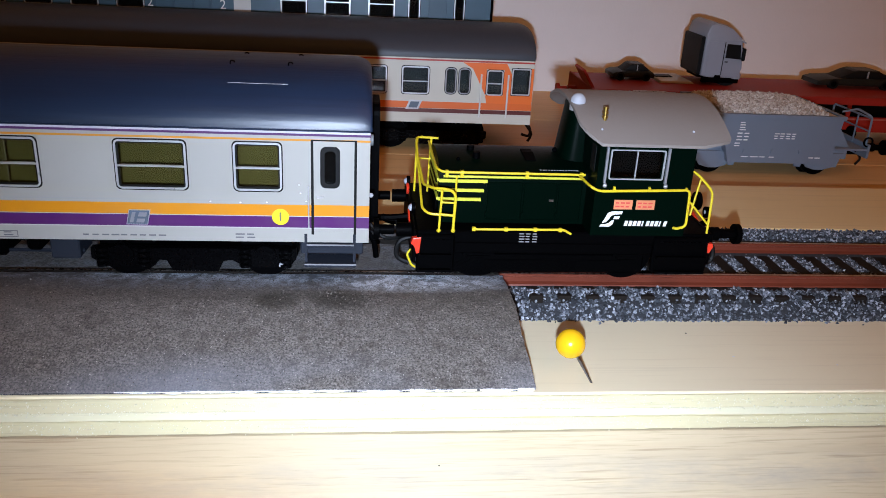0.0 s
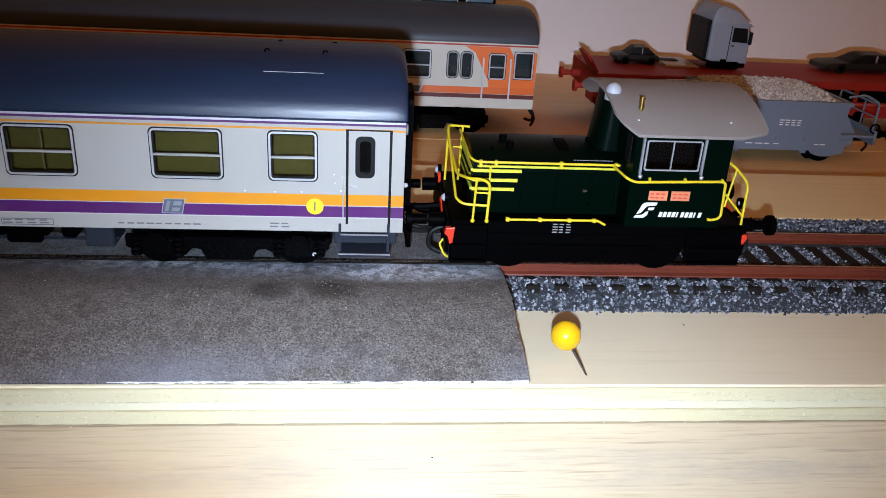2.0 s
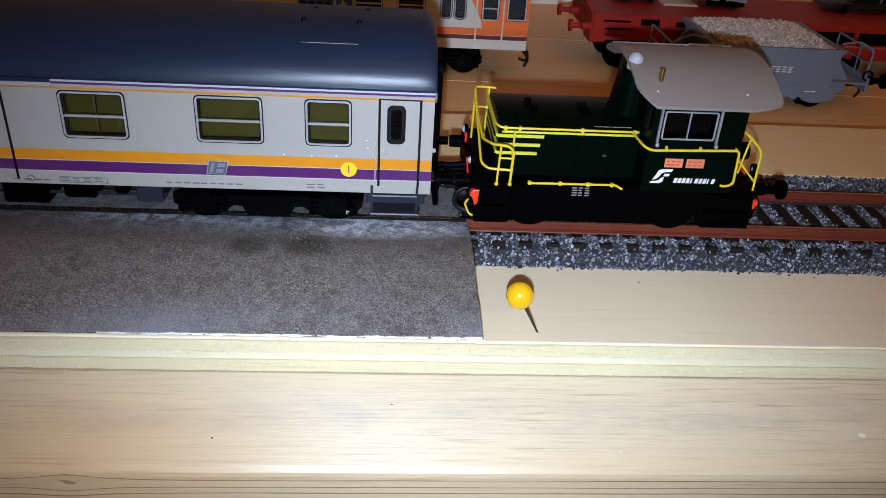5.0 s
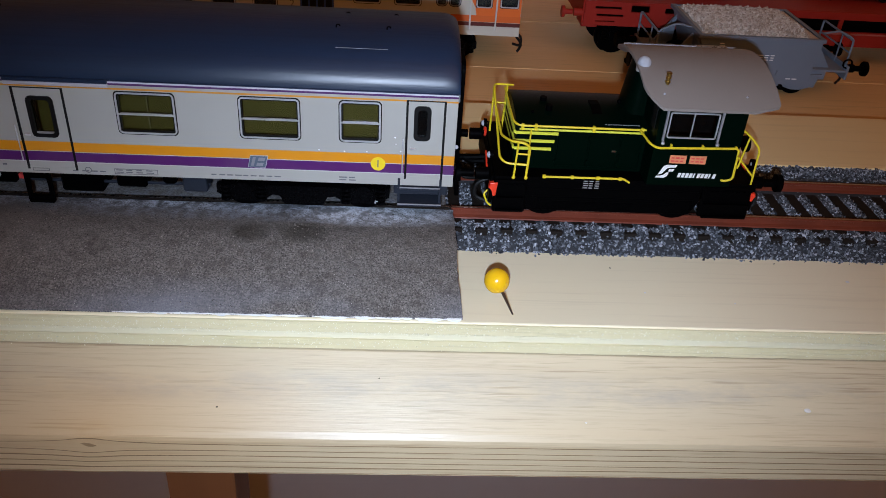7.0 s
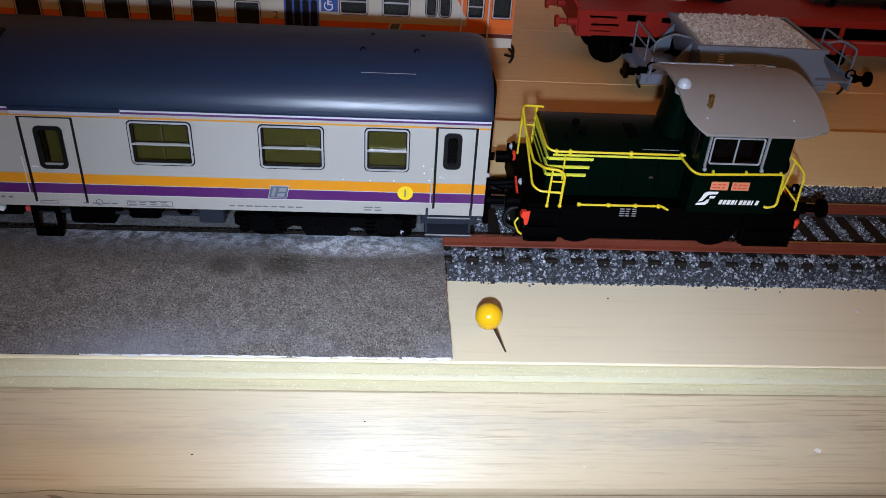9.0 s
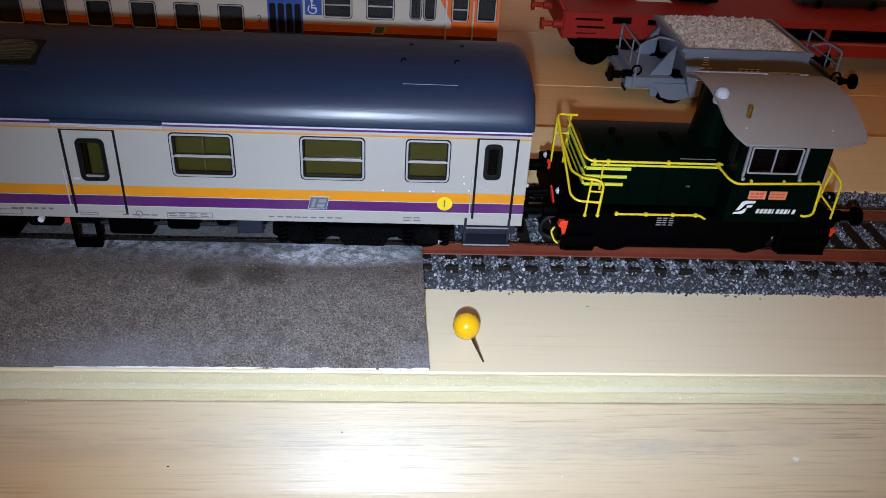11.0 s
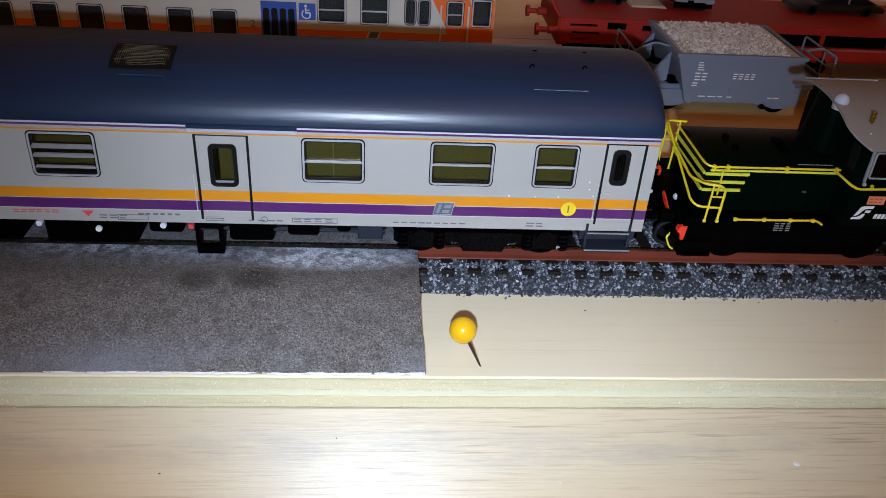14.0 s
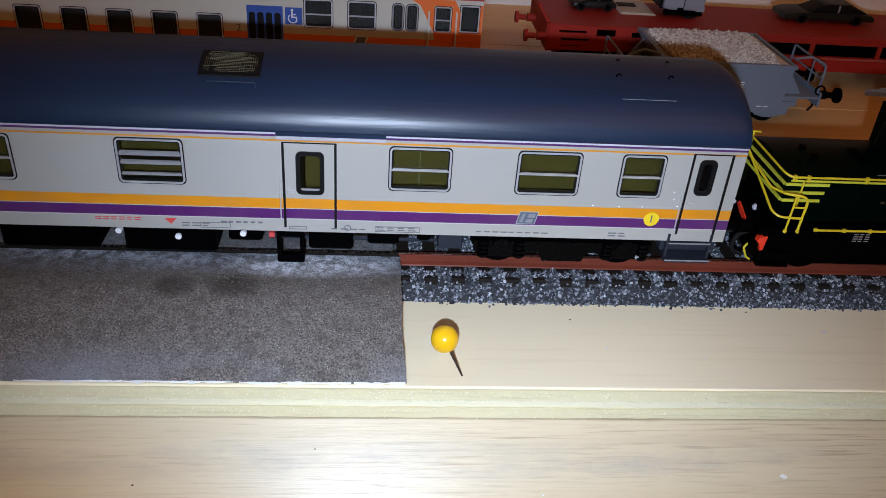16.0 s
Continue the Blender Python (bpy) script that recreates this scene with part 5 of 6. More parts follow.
    rr2 = part("rear_railing", tube(bmesh.new(), soft_line([(32.9, 3, 17.0), (32.9, 3, 27.0), (32.9, 12.5, 27.0), (32.9, 13, 17)], 1.2), 0.234, 8), M_YELLOW, t, smooth=True)
    # ends
    for x, d in ((-22.4, -1), (33.4, 1)):
        part("buffer_beam", box(bmesh.new(), min(x, x + d * 0.8), max(x, x + d * 0.8), -14.2, 14.2, 10.6, 17.0, 0.2, 1), M_BLACK, t)
        buffer_pair(t, x + d * 0.6, d, 0, 15.5, 10.0, 2.0)
        for yy in (-9.9, 6.2):
            lampo = part("headlamp", tube(bmesh.new(), [(x + d * 0.2, yy, 19.9), (x + d * 0.9, yy, 19.9)], 1.1, 14), M_BLACK, t, "small headlamp", smooth=True)
            part("lens", ball(bmesh.new(), (x + d * 0.8, yy, 19.9), 0.75, 12, 8), M_LENS, lampo, "clear headlamp lens", smooth=True)
        g = 1.0 if d < 0 else 0.62
        red = [(-0.9, 1.4), (0.7, 1.2), (1.0, 0.1), (0.2, -0.4), (0.0, -1.9), (-0.6, -1.7)]
        bm = prism(bmesh.new(), [(x + d * (0.1 + p * g), 14.6 + q * g) for p, q in red], "y", -15.2, -13.6, 0.15)
        part("red_coupler_head", bm, M_RED, t, "bright red hose coupling")
        part("coupling_ring", tube(bmesh.new(), [(x + d * 0.9, 2.4 + 0.9 * math.cos(k), 19.6 + 0.9 * math.sin(k)) for k in (0, 0.9, 1.8, 2.7, 3.6, 4.5)], 0.3, 6), M_RED, t, "red coupling ring", smooth=True)
        bm = prism(bmesh.new(), [(-3.2, 17.6), (-2.4, 16.8), (-4.6, 15.6), (-7.6, 14.9), (-8.2, 15.7), (-6.2, 16.6)], "x", x + d * 0.75, x + d * 1.1, 0.1)
        part("red_coupler_head", bm, M_RED, t, "bright red hose coupling")
        part("hose", tube(bmesh.new(), soft_line([(x, -9.5, 14.2), (x + d * 3.2, -9.8, 13.2), (x + d * 3.6, -9.8, 9.8), (x + d * 1.0, -10.4, 8.9)], 2.2, 4), 0.5, 8), M_RUBBER, t, "black brake hose", smooth=True)
        part("hose_tap", tube(bmesh.new(), soft_line([(x + d * 0.4, -10.8, 12.2), (x + d * 1.6, -11.4, 11.2), (x + d * 0.6, -11.6, 9.0), (x - d * 0.2, -11.8, 8.6)], 0.6, 3), 0.218, 6), M_YELLOW, t, "yellow hose tap", smooth=True)
        part("coupling_hook", tube(bmesh.new(), soft_line([(x, 0, 13.4), (x + d * 4, 0, 13.4), (x + d * 6, 0, 14.4)], 0.8), 0.7, 8), M_BLACK, t)
    return t, wheels


def commuter_coach():
    """The white and orange coach standing behind."""
    t = thing("commuter_coach", (-120, 116, 0), "white model commuter coach with orange stripes, grey roof", "train coach")
    y = 100.0
    z = lambda v: v * MM
    body = paint("white_orange_livery", (0.58, 0.56, 0.48), 0.4, wear=0.1, grain=0.015, bands=(
        (z(14.3), z(16.4), (0.72, 0.14, 0.02)), (z(12.9), z(14.2), (0.10, 0.015, 0.012)), (z(29.0), z(29.5), (0.40, 0.03, 0.02)), (z(29.9), z(30.4), (0.03, 0.03, 0.03))))
    x0, x1 = -290, 21.6
    high = [(-19.8, -11.3), (-33.0, -24.4)]
    low = [(-65.2 - 13.25 * k, -57.6 - 13.25 * k) for k in range(14)]
    holes = [(a + 0.4, b - 0.4, 19.1, 26.8) for a, b in high] + [(a + 0.4, b - 0.4, 13.6, 21.0) for a, b in low]
    holes += [(-6.0, -3.1, 19.3, 26.8), (-1.8, 1.3, 19.3, 26.8), (7.0, 11.6, 19.3, 26.4), (15.0, 20.2, 19.6, 27.2)]
    livery_side("side_wall", x0, x1, 9.8, 30.4, y, 1.0, holes, t, body, "white side with orange and dark red stripes")
    part("far_wall", box(bmesh.new(), x0, x1, 131, 132, 9.8, 30.4), body, t)
    part("end_wall", prism(bmesh.new(), [(y + 1, 9.8), (131, 9.8), (131, 30.4)] + [(116 + a, b) for a, b in roof_profile(15, 30.4, 38)[::-1]] + [(y + 1, 30.4)], "x", x1 - 1, x1 - 0.05), body, t)
    part("end_wall", box(bmesh.new(), x0, x0 + 1, y + 1, 131, 9.8, 30.4), body, t)
    part("coach_floor", box(bmesh.new(), x0 + 1, x1 - 1, y + 1, 131, 9.8, 11.0), M_BLACK, t)
    part("inner_partition", box(bmesh.new(), x0 + 1, x1 - 1.2, y + 5, y + 5.4, 11, 30.3), M_GREYIN, t)
    coach_roof(t, x0 - 0.2, x1 + 0.2, 116, 16.3, 30.4, 39.3, M_FARROOF, "grey moulded roof", 5.0)
    for a, b in high:
        window(t, a, b, 18.7, 27.2, y, (22.6,), f=0.4, pane=M_DARKPANE)
    for a, b in low:
        window(t, a, b, 13.2, 21.4, y, (), f=0.35, pane=M_DARKPANE)
    for a, b in ((-6.3, -2.8), (-2.1, 1.6)):
        window(t, a, b, 19.0, 27.1, y, (), fr=M_DULL, f=0.4, r=1.5, pane=M_DARKPANE)
    window(t, 6.7, 11.9, 18.9, 26.8, y, (22.6,), f=0.4, pane=M_DARKPANE)
    window(t, 14.6, 20.6, 19.2, 27.5, y, (), f=0.4, r=0.5, pane=M_DARKPANE)
    # slanted orange field round the end door
    for pts in ([(-1.0, 28.9), (12.8, 28.9), (13.8, 27.0), (2.2, 27.0)], [(2.2, 27.0), (6.5, 27.0), (6.5, 18.9)], [(12.1, 27.0), (13.8, 27.0), (14.5, 25.6), (14.5, 16.4), (12.1, 16.4)], [(6.5, 18.9), (12.1, 18.9), (12.1, 16.4), (7.0, 16.4)], [(14.5, 19.0), (21.5, 19.0), (21.5, 16.4), (14.5, 16.4)], [(20.7, 27.6), (21.5, 27.6), (21.5, 19.0), (20.7, 19.0)]):
        part("orange_field", prism(bmesh.new(), pts, "y", y - 0.12, y + 0.02), M_ORANGE2, t, "orange slanted field")
    for xx in (4.9, 13.4):
        part("grab_rail", tube(bmesh.new(), [(xx, y - 0.8, 12.0), (xx, y - 0.8, 25.5)], 0.28, 6), M_WHITE, t, "pale grab rail")
    em = part("emblem", prism(bmesh.new(), [(-18.4, 13.9), (-14.4, 13.9), (-13.2, 16.8), (-17.2, 16.8)], "y", y - 0.14, y), M_CHROME, t, "slanted grey emblem")
    part("emblem_field", prism(bmesh.new(), [(-17.5, 14.4), (-14.8, 14.4), (-14.1, 16.3), (-16.8, 16.3)], "y", y - 0.2, y - 0.1), M_LOGO, em)
    # blue doors and the wheelchair sign
    bd = part("blue_door", box(bmesh.new(), -50.2, -39.4, y - 0.16, y + 0.05, 10.5, 24.6), M_BLUE, t, "bright blue double door")
    for k in range(4):
        a = -49.6 + 2.55 * k
        part("door_pane", prism(bmesh.new(), rounded(a, a + 1.9, 13.5, 22.6, 0.7), "y", y - 0.3, y - 0.1), M_RUBBER, bd, "narrow dark door pane")
    sg = part("wheelchair_sign", box(bmesh.new(), -38.7, -33.6, y - 0.16, y + 0.05, 19.3, 24.4), M_BLUE, t, "blue wheelchair sign")
    bm = tube(bmesh.new(), [(-36.6, y - 0.3, 23.6), (-36.6, y - 0.15, 23.6)], 0.42, 10)
    box(bm, -36.85, -36.4, y - 0.3, y - 0.1, 21.4, 23.1), box(bm, -36.85, -35.2, y - 0.3, y - 0.1, 21.3, 21.7), box(bm, -35.5, -35.1, y - 0.3, y - 0.1, 20.2, 21.6), box(bm, -36.8, -35.5, y - 0.3, y - 0.1, 22.2, 22.5)
    arc = [(-36.4 + 1.35 * math.cos(radians(a)), y - 0.2, 21.1 + 1.35 * math.sin(radians(a))) for a in range(130, 345, 18)]
    tube(bm, arc, 0.2, 6)
    part("pictogram", bm, M_MARK, sg)
    txt = bpy.data.curves.new("class_number", "FONT")
    txt.body, txt.size, txt.extrude = "2", 3.2 * MM, 0.05 * MM
    txt.materials.append(M_INK)
    for xx, zz in ((-53.6, 16.5),):
        o = new("class_number", txt)
        o.parent = t
        o.location = ((xx + 120) * MM, (y - 0.1 - 116) * MM, zz * MM)
        o.rotation_euler = (radians(90), 0, 0)
    b1 = bogie(t, -10, 116, 0.0)
    add_wheels(b1, (-22.5, 2.5), 116, 4.9, 0.0)
    b2 = bogie(t, -250, 116, 0.0)
    add_wheels(b2, (-262.5, -237.5), 116, 4.9, 0.0)
    part("skirt", box(bmesh.new(), -225, -36, y + 2, 130, 4.5, 10, 0.4, 1), M_BLACK, t, "black underframe")
    part("hose", tube(bmesh.new(), soft_line([(x1 - 0.5, 110, 9), (x1 + 2.6, 110, 6.5), (x1 + 2.2, 109, 3.6), (x1 - 0.6, 109, 4.5)], 1.5), 0.45, 8), M_RUBBER, t, smooth=True)
    part("hose", tube(bmesh.new(), soft_line([(x1 - 0.5, 104, 9), (x1 + 2.0, 104, 6.0), (x1 + 0.6, 104, 3.4)], 1.5), 0.45, 8), M_RUBBER, t, smooth=True)


def blue_coach():
    """The petrol-blue coach on its raised block, behind the commuter coach."""
    bl = tagged(part("wooden_block", box(bmesh.new(), -330, 6, 137, 168, 0, 22, 0.5, 1), M_PLANK), "long pine block under the blue coach", "wooden block")
    t = thing("blue_coach", (-140, 152, 22), "petrol-blue model coach with silver windows and red line", "train coach")
    y, x0, x1 = 136.0, -300, 12.0
    z = lambda v: (v - 22) * MM
    body = paint("petrol_blue_livery", (0.045, 0.105, 0.155), 0.4, wear=0.08, grain=0.015, bands=((z(31.5), z(34.9), (0.62, 0.58, 0.47)), (z(34.9), z(35.7), (0.50, 0.04, 0.02))))
    wins = [(-30.0, -21.0), (-44.8, -36.0), (-59.4, -50.6), (-112.8, -103.8), (-127.4, -118.4), (-142, -133), (-156.6, -147.6), (-171, -162)]
    slim = [(-16.4, -12.4), (-0.6, 3.0)]
    holes = [(a + 0.4, b - 0.4, 37.4, 46.4) for a, b in wins + slim]
    livery_side("side_wall", x0, x1, 30.5, 52.5, y, 1.0, holes, t, body, "petrol-blue side")
    part("coach_shell", box(bmesh.new(), x0 + 0.5, x1 - 0.2, y + 5, 168, 30.5, 52.5), M_DARKIN, t)
    coach_roof(t, x0, x1 + 0.2, 152.2, 16.5, 52.5, 61, M_ROOF, "grey moulded roof", 4.0)
    for a, b in wins:
        window(t, a, b, 37.0, 46.8, y, (41.5,), f=0.4, pane=M_DARKPANE)
    for a, b in slim:
        window(t, a, b, 37.0, 46.8, y, (), f=0.35, pane=M_DARKPANE)
    part("blank_panel", prism(bmesh.new(), rounded(-74.8, -69.2, 37.0, 45.5, 0.7), "y", y - 0.15, y), M_WHITE, t, "blank white panel")
    for a in (-101, -95, -88.5, -83):
        part("door_fold", box(bmesh.new(), a, a + 1.0, y - 0.25, y + 0.05, 36.6, 50, 0.1, 1), M_BLUEC, t)
    part("door_panel", box(bmesh.new(), -9.4, -3.2, y - 0.2, y + 0.05, 31.0, 50, 0.1, 1), M_BLUEC, t)
    txt = bpy.data.curves.new("class_number", "FONT")
    txt.body, txt.size, txt.extrude = "2", 4.2 * MM, 0.05 * MM
    txt.materials.append(M_MARK)
    for xx in (-103.0, -79.4):
        o = new("class_number", txt)
        o.parent = t
        o.location = ((xx + 140) * MM, (y - 0.1 - 152) * MM, (37.8 - 22) * MM)
        o.rotation_euler = (radians(90), 0, 0)
    part("end_gangway", box(bmesh.new(), x1 - 0.2, x1 + 1.4, 146, 158, 31, 52, 0.4, 1), M_RUBBER, t)
    part("corner_post", box(bmesh.new(), x1 - 0.2, x1 + 0.9, y + 0.2, y + 1.2, 31, 52), M_BLACK, t)
    for xc in (-22, -262):
        b = bogie(t, xc, 152, 22.0, 12.5)
        add_wheels(b, (xc - 12.5, xc + 12.5), 152, 4.6, 22.0)


def ballast_wagon():
    """The blue-grey hopper wagon with its gravel load."""
    t = thing("ballast_wagon", (94, 95.5, 0), "blue-grey hopper wagon loaded with pale gravel", "wagon")
    xa, xb, ya, yb, zr = 75.3, 115.0, 80.0, 112.0, 19.6
    # sloped hopper box, open at the top
    bm = bmesh.new()
    out = [(xa, ya), (xb, ya), (xb, yb), (xa, yb)]
    inn = [(xa + 0.8, ya + 0.8), (xb - 0.8, ya + 0.8), (xb - 0.8, yb - 0.8), (xa + 0.8, yb - 0.8)]
    low = [(xa + 5.0, ya + 0.4), (xb - 1.5, ya + 0.4), (xb - 1.5, yb - 0.4), (xa + 5.0, yb - 0.4)]
    rings = [[bm.verts.new((*p, h)) for p in ps] for ps, h in ((low, 4.6), (out, zr), (inn, zr), (inn, zr - 3))]
    for a, b in zip(rings, rings[1:]):
        for i in range(4):
            bm.faces.new((a[i], a[(i + 1) % 4], b[(i + 1) % 4], b[i]))
    bm.faces.new(rings[0][::-1]), bm.faces.new(rings[-1])
    hop = part("hopper", bm, M_WAGON, t, "blue-grey hopper body")
    part("rim", ring(bmesh.new(), [(xa - 0.5, ya - 0.5), (xb + 0.5, ya - 0.5), (xb + 0.5, yb + 0.5), (xa - 0.5, yb + 0.5)], inn, "z", zr - 0.9, zr + 0.25), M_WAGON, hop)

    def heap(rng, n):
        x, y = rng.uniform(xa + 1.6, xb - 4.5, n), rng.uniform(ya + 1, yb - 2.5, n)
        h = zr + 0.1 + 1.9 * (1 - np.abs(2 * (x - 94.1) / 40) ** 4) * (1 - np.abs(2 * (y - 95.5) / 31) ** 3)
        return np.stack([x, y, h + rng.uniform(-0.3, 0.3, n)], 1)

    bm = bmesh.new()
    g = [[bm.verts.new((xa + 0.9 + (xb - xa - 1.8) * i / 10, ya + 0.9 + (yb - ya - 1.8) * j / 8, zr - 0.2 + 1.9 * (1 - abs(2 * i / 10 - 1) ** 4) * (1 - abs(2 * j / 8 - 1) ** 3))) for j in range(9)] for i in range(11)]
    for i in range(10):
        for j in range(8):
            bm.faces.new((g[i][j], g[i + 1][j], g[i + 1][j + 1], g[i][j + 1]))
    part("load_core", bm, M_LOAD, t, "pale gravel load")
    stone_mesh("gravel_load", stones(2600, heap, (0.45, 0.85), 11), M_LOAD, t, "pale pinkish gravel")
    fr = part("underframe", box(bmesh.new(), 60.5, 120.5, 84, 107, 6.0, 8.4, 0.3, 1), M_WAGON, t)
    for yy in (84.0, 107.0):
        part("sole_bar", box(bmesh.new(), 60.5, 120.5, yy - 0.6, yy + 0.6, 5.6, 8.8, 0.15, 1), M_WAGON, t)
        for xx in (70, 83, 105, 117):
            part("bracket", prism(bmesh.new(), [(xx - 1.6, 5.6), (xx + 1.6, 5.6), (xx + 0.9, 2.8), (xx - 0.9, 2.8)], "y", yy - 0.5, yy + 0.5), M_WAGON, t)
    for x0, d in ((xa, -1), (xb, 1)):
        for yy in (86, 105):
            part("end_brace", prism(bmesh.new(), [(x0 + d * 0.2, zr - 1), (x0 + d * 0.2, 8.4), (x0 + d * 7.5, 8.4)], "y", yy - 0.5, yy + 0.5), M_WAGON, t)
        xe = x0 + d * 8.5
        xr = xe + (d * 3.4)
        part("end_platform", box(bmesh.new(), min(x0, xr), max(x0, xr), 83, 108, 8.4, 9.1, 0.1, 1), M_WAGON, t)
        rl = part("end_railing", tube(bmesh.new(), soft_line([(xr, 84.5, 9), (xr, 84.5, 19.0), (xe - d * 2.0, 84.5, 21.5), (xe - d * 7, 84.5, 20.5)], 1.2), 0.35, 6), M_WAGON, t, "thin grey railing")
        part("cross_rail", tube(bmesh.new(), soft_line([(xr, 84.5, 18.5), (xr, 106.5, 18.5), (xr, 106.5, 9.0)], 1.0), 0.35, 6), M_WAGON, rl)
        part("cross_rail", tube(bmesh.new(), [(xr, 84.5, 14.5), (xr, 106.5, 14.5)], 0.28, 6), M_WAGON, rl)
        part("post", tube(bmesh.new(), [(xr, 92, 9), (xr, 92, 18.5)], 0.28, 6), M_WAGON, rl)
        part("handwheel", ring(bmesh.new(), rounded(xr - 1.6, xr + 1.6, 9.6, 12.8, 1.5, 6), rounded(xr - 1.2, xr + 1.2, 10.0, 12.4, 1.1, 6), "y", 83.4, 83.9), M_BLACK, t)
        part("buffer_beam", box(bmesh.new(), min(xr, xr + d * 0.8), max(xr, xr + d * 0.8), 83, 108, 6, 10.5, 0.15, 1), M_WAGON, t)
        buffer_pair(t, xr + d * 0.6, d, 95.5, 9.0, 9.6, 2.4)
        part("coupler", box(bmesh.new(), min(xr, xr + d * 6), max(xr, xr + d * 6), 94.5, 96.5, 4.2, 5.6, 0.2, 1), M_BLACK, t)
        part("hose", tube(bmesh.new(), soft_line([(xr, 89, 7), (xr + d * 2.5, 89, 4.5), (xr + d * 0.8, 89, 2.4)], 1.2), 0.4, 6), M_RUBBER, t)
    add_wheels(t, (76.5, 111.5), 95.5, 4.8, 0.0)
    for xx in (76.5, 111.5):
        for yy in (84.2, 106.8):
            part("axle_box", box(bmesh.new(), xx - 1.6, xx + 1.6, yy - 0.9, yy + 0.9, 3.2, 6.4, 0.3, 1), M_WAGON, t)
    for xx in (76.5, 111.5):
        part("axle_guard", prism(bmesh.new(), [(xx - 7.5, 7.6), (xx + 7.5, 7.6), (xx + 4.2, 3.0), (xx + 1.4, 2.2), (xx - 1.4, 2.2), (xx - 4.2, 3.0)], "y", 82.4, 83.2, 0.15), M_WAGON, t, "grey axle guard")
    for a, b, c, d, n, l in ((82.0, 84.4, 14.6, 17.6, 1, 4), (81.6, 86.0, 11.4, 14.4, 2, 3), (81.2, 83.6, 9.6, 11.2, 1, 2), (93.5, 101.0, 12.2, 14.4, 4, 3), (84, 96, 6.3, 7.0, 4, 1), (106, 110, 6.3, 7.1, 2, 1)):
        part("lettering", bars(bmesh.new(), a, b, c, d, ya - 0.16, n, l, 0.1, int(a)), M_MARK, hop)
    for k in range(3):
        part("side_rib", box(bmesh.new(), 84.5 + 9 * k, 85.1 + 9 * k, ya - 0.02, ya + 0.5, 7.8, 9.0), M_WAGON, hop)


def car(name, x, y, z, length, material, label, flip=False, top=None, tall=1.0):
    """A small model car along x: lower body, cabin, four wheels."""
    t = thing(name, (x, y, z), label, "car", "cars on the flat wagon")
    L, w = length, 9.0 * min(1.0, tall * 1.15)
    at = (lambda a: x + (1 - a) * L) if flip else (lambda a: x + a * L)
    prof = [(0, 2.2), (0.01, 4.8), (0.09, 6.0), (0.32, 6.7), (0.72, 6.9), (0.95, 6.4), (1, 4.8), (1, 2.2)]
    part("body", prism(bmesh.new(), [(at(a), z + b * tall) for a, b in prof], "y", y - w, y + w, 0.5), material, t, smooth=True)
    cab = [(0.26, 6.5), (0.42, 10.6), (0.48, 11.3), (0.72, 11.2), (0.93, 6.7)]
    part("glasshouse", prism(bmesh.new(), [(at(a), z + b * tall) for a, b in cab], "y", y - w + 1.4, y + w - 1.4, 0.35), M_RUBBER, t, "dark car windows", smooth=True)
    part("roof", prism(bmesh.new(), [(at(0.43), z + 10.9 * tall), (at(0.48), z + 11.6 * tall), (at(0.72), z + 11.5 * tall), (at(0.77), z + 10.9 * tall)], "y", y - w + 1.7, y + w - 1.7, 0.2), top or material, t)
    part("door_pillar", box(bmesh.new(), min(at(0.585), at(0.6)), max(at(0.585), at(0.6)), y - w + 1.1, y - w + 1.5, z + 6.8 * tall, z + 11.0 * tall), M_CHROME, t)
    for xx in (0.19, 0.8):
        for s in (-1, 1):
            wl = part("wheel", tube(bmesh.new(), [(at(xx), y + s * (w - 1.6), z + 3.1 * tall), (at(xx), y + s * (w + 0.1), z + 3.1 * tall)], 3.1 * tall, 18), M_RUBBER, t, smooth=True)
            part("rim", tube(bmesh.new(), [(at(xx), y + s * (w - 0.1), z + 3.1 * tall), (at(xx), y + s * (w + 0.25), z + 3.1 * tall)], 1.8 * tall, 12), M_BLACK, wl)


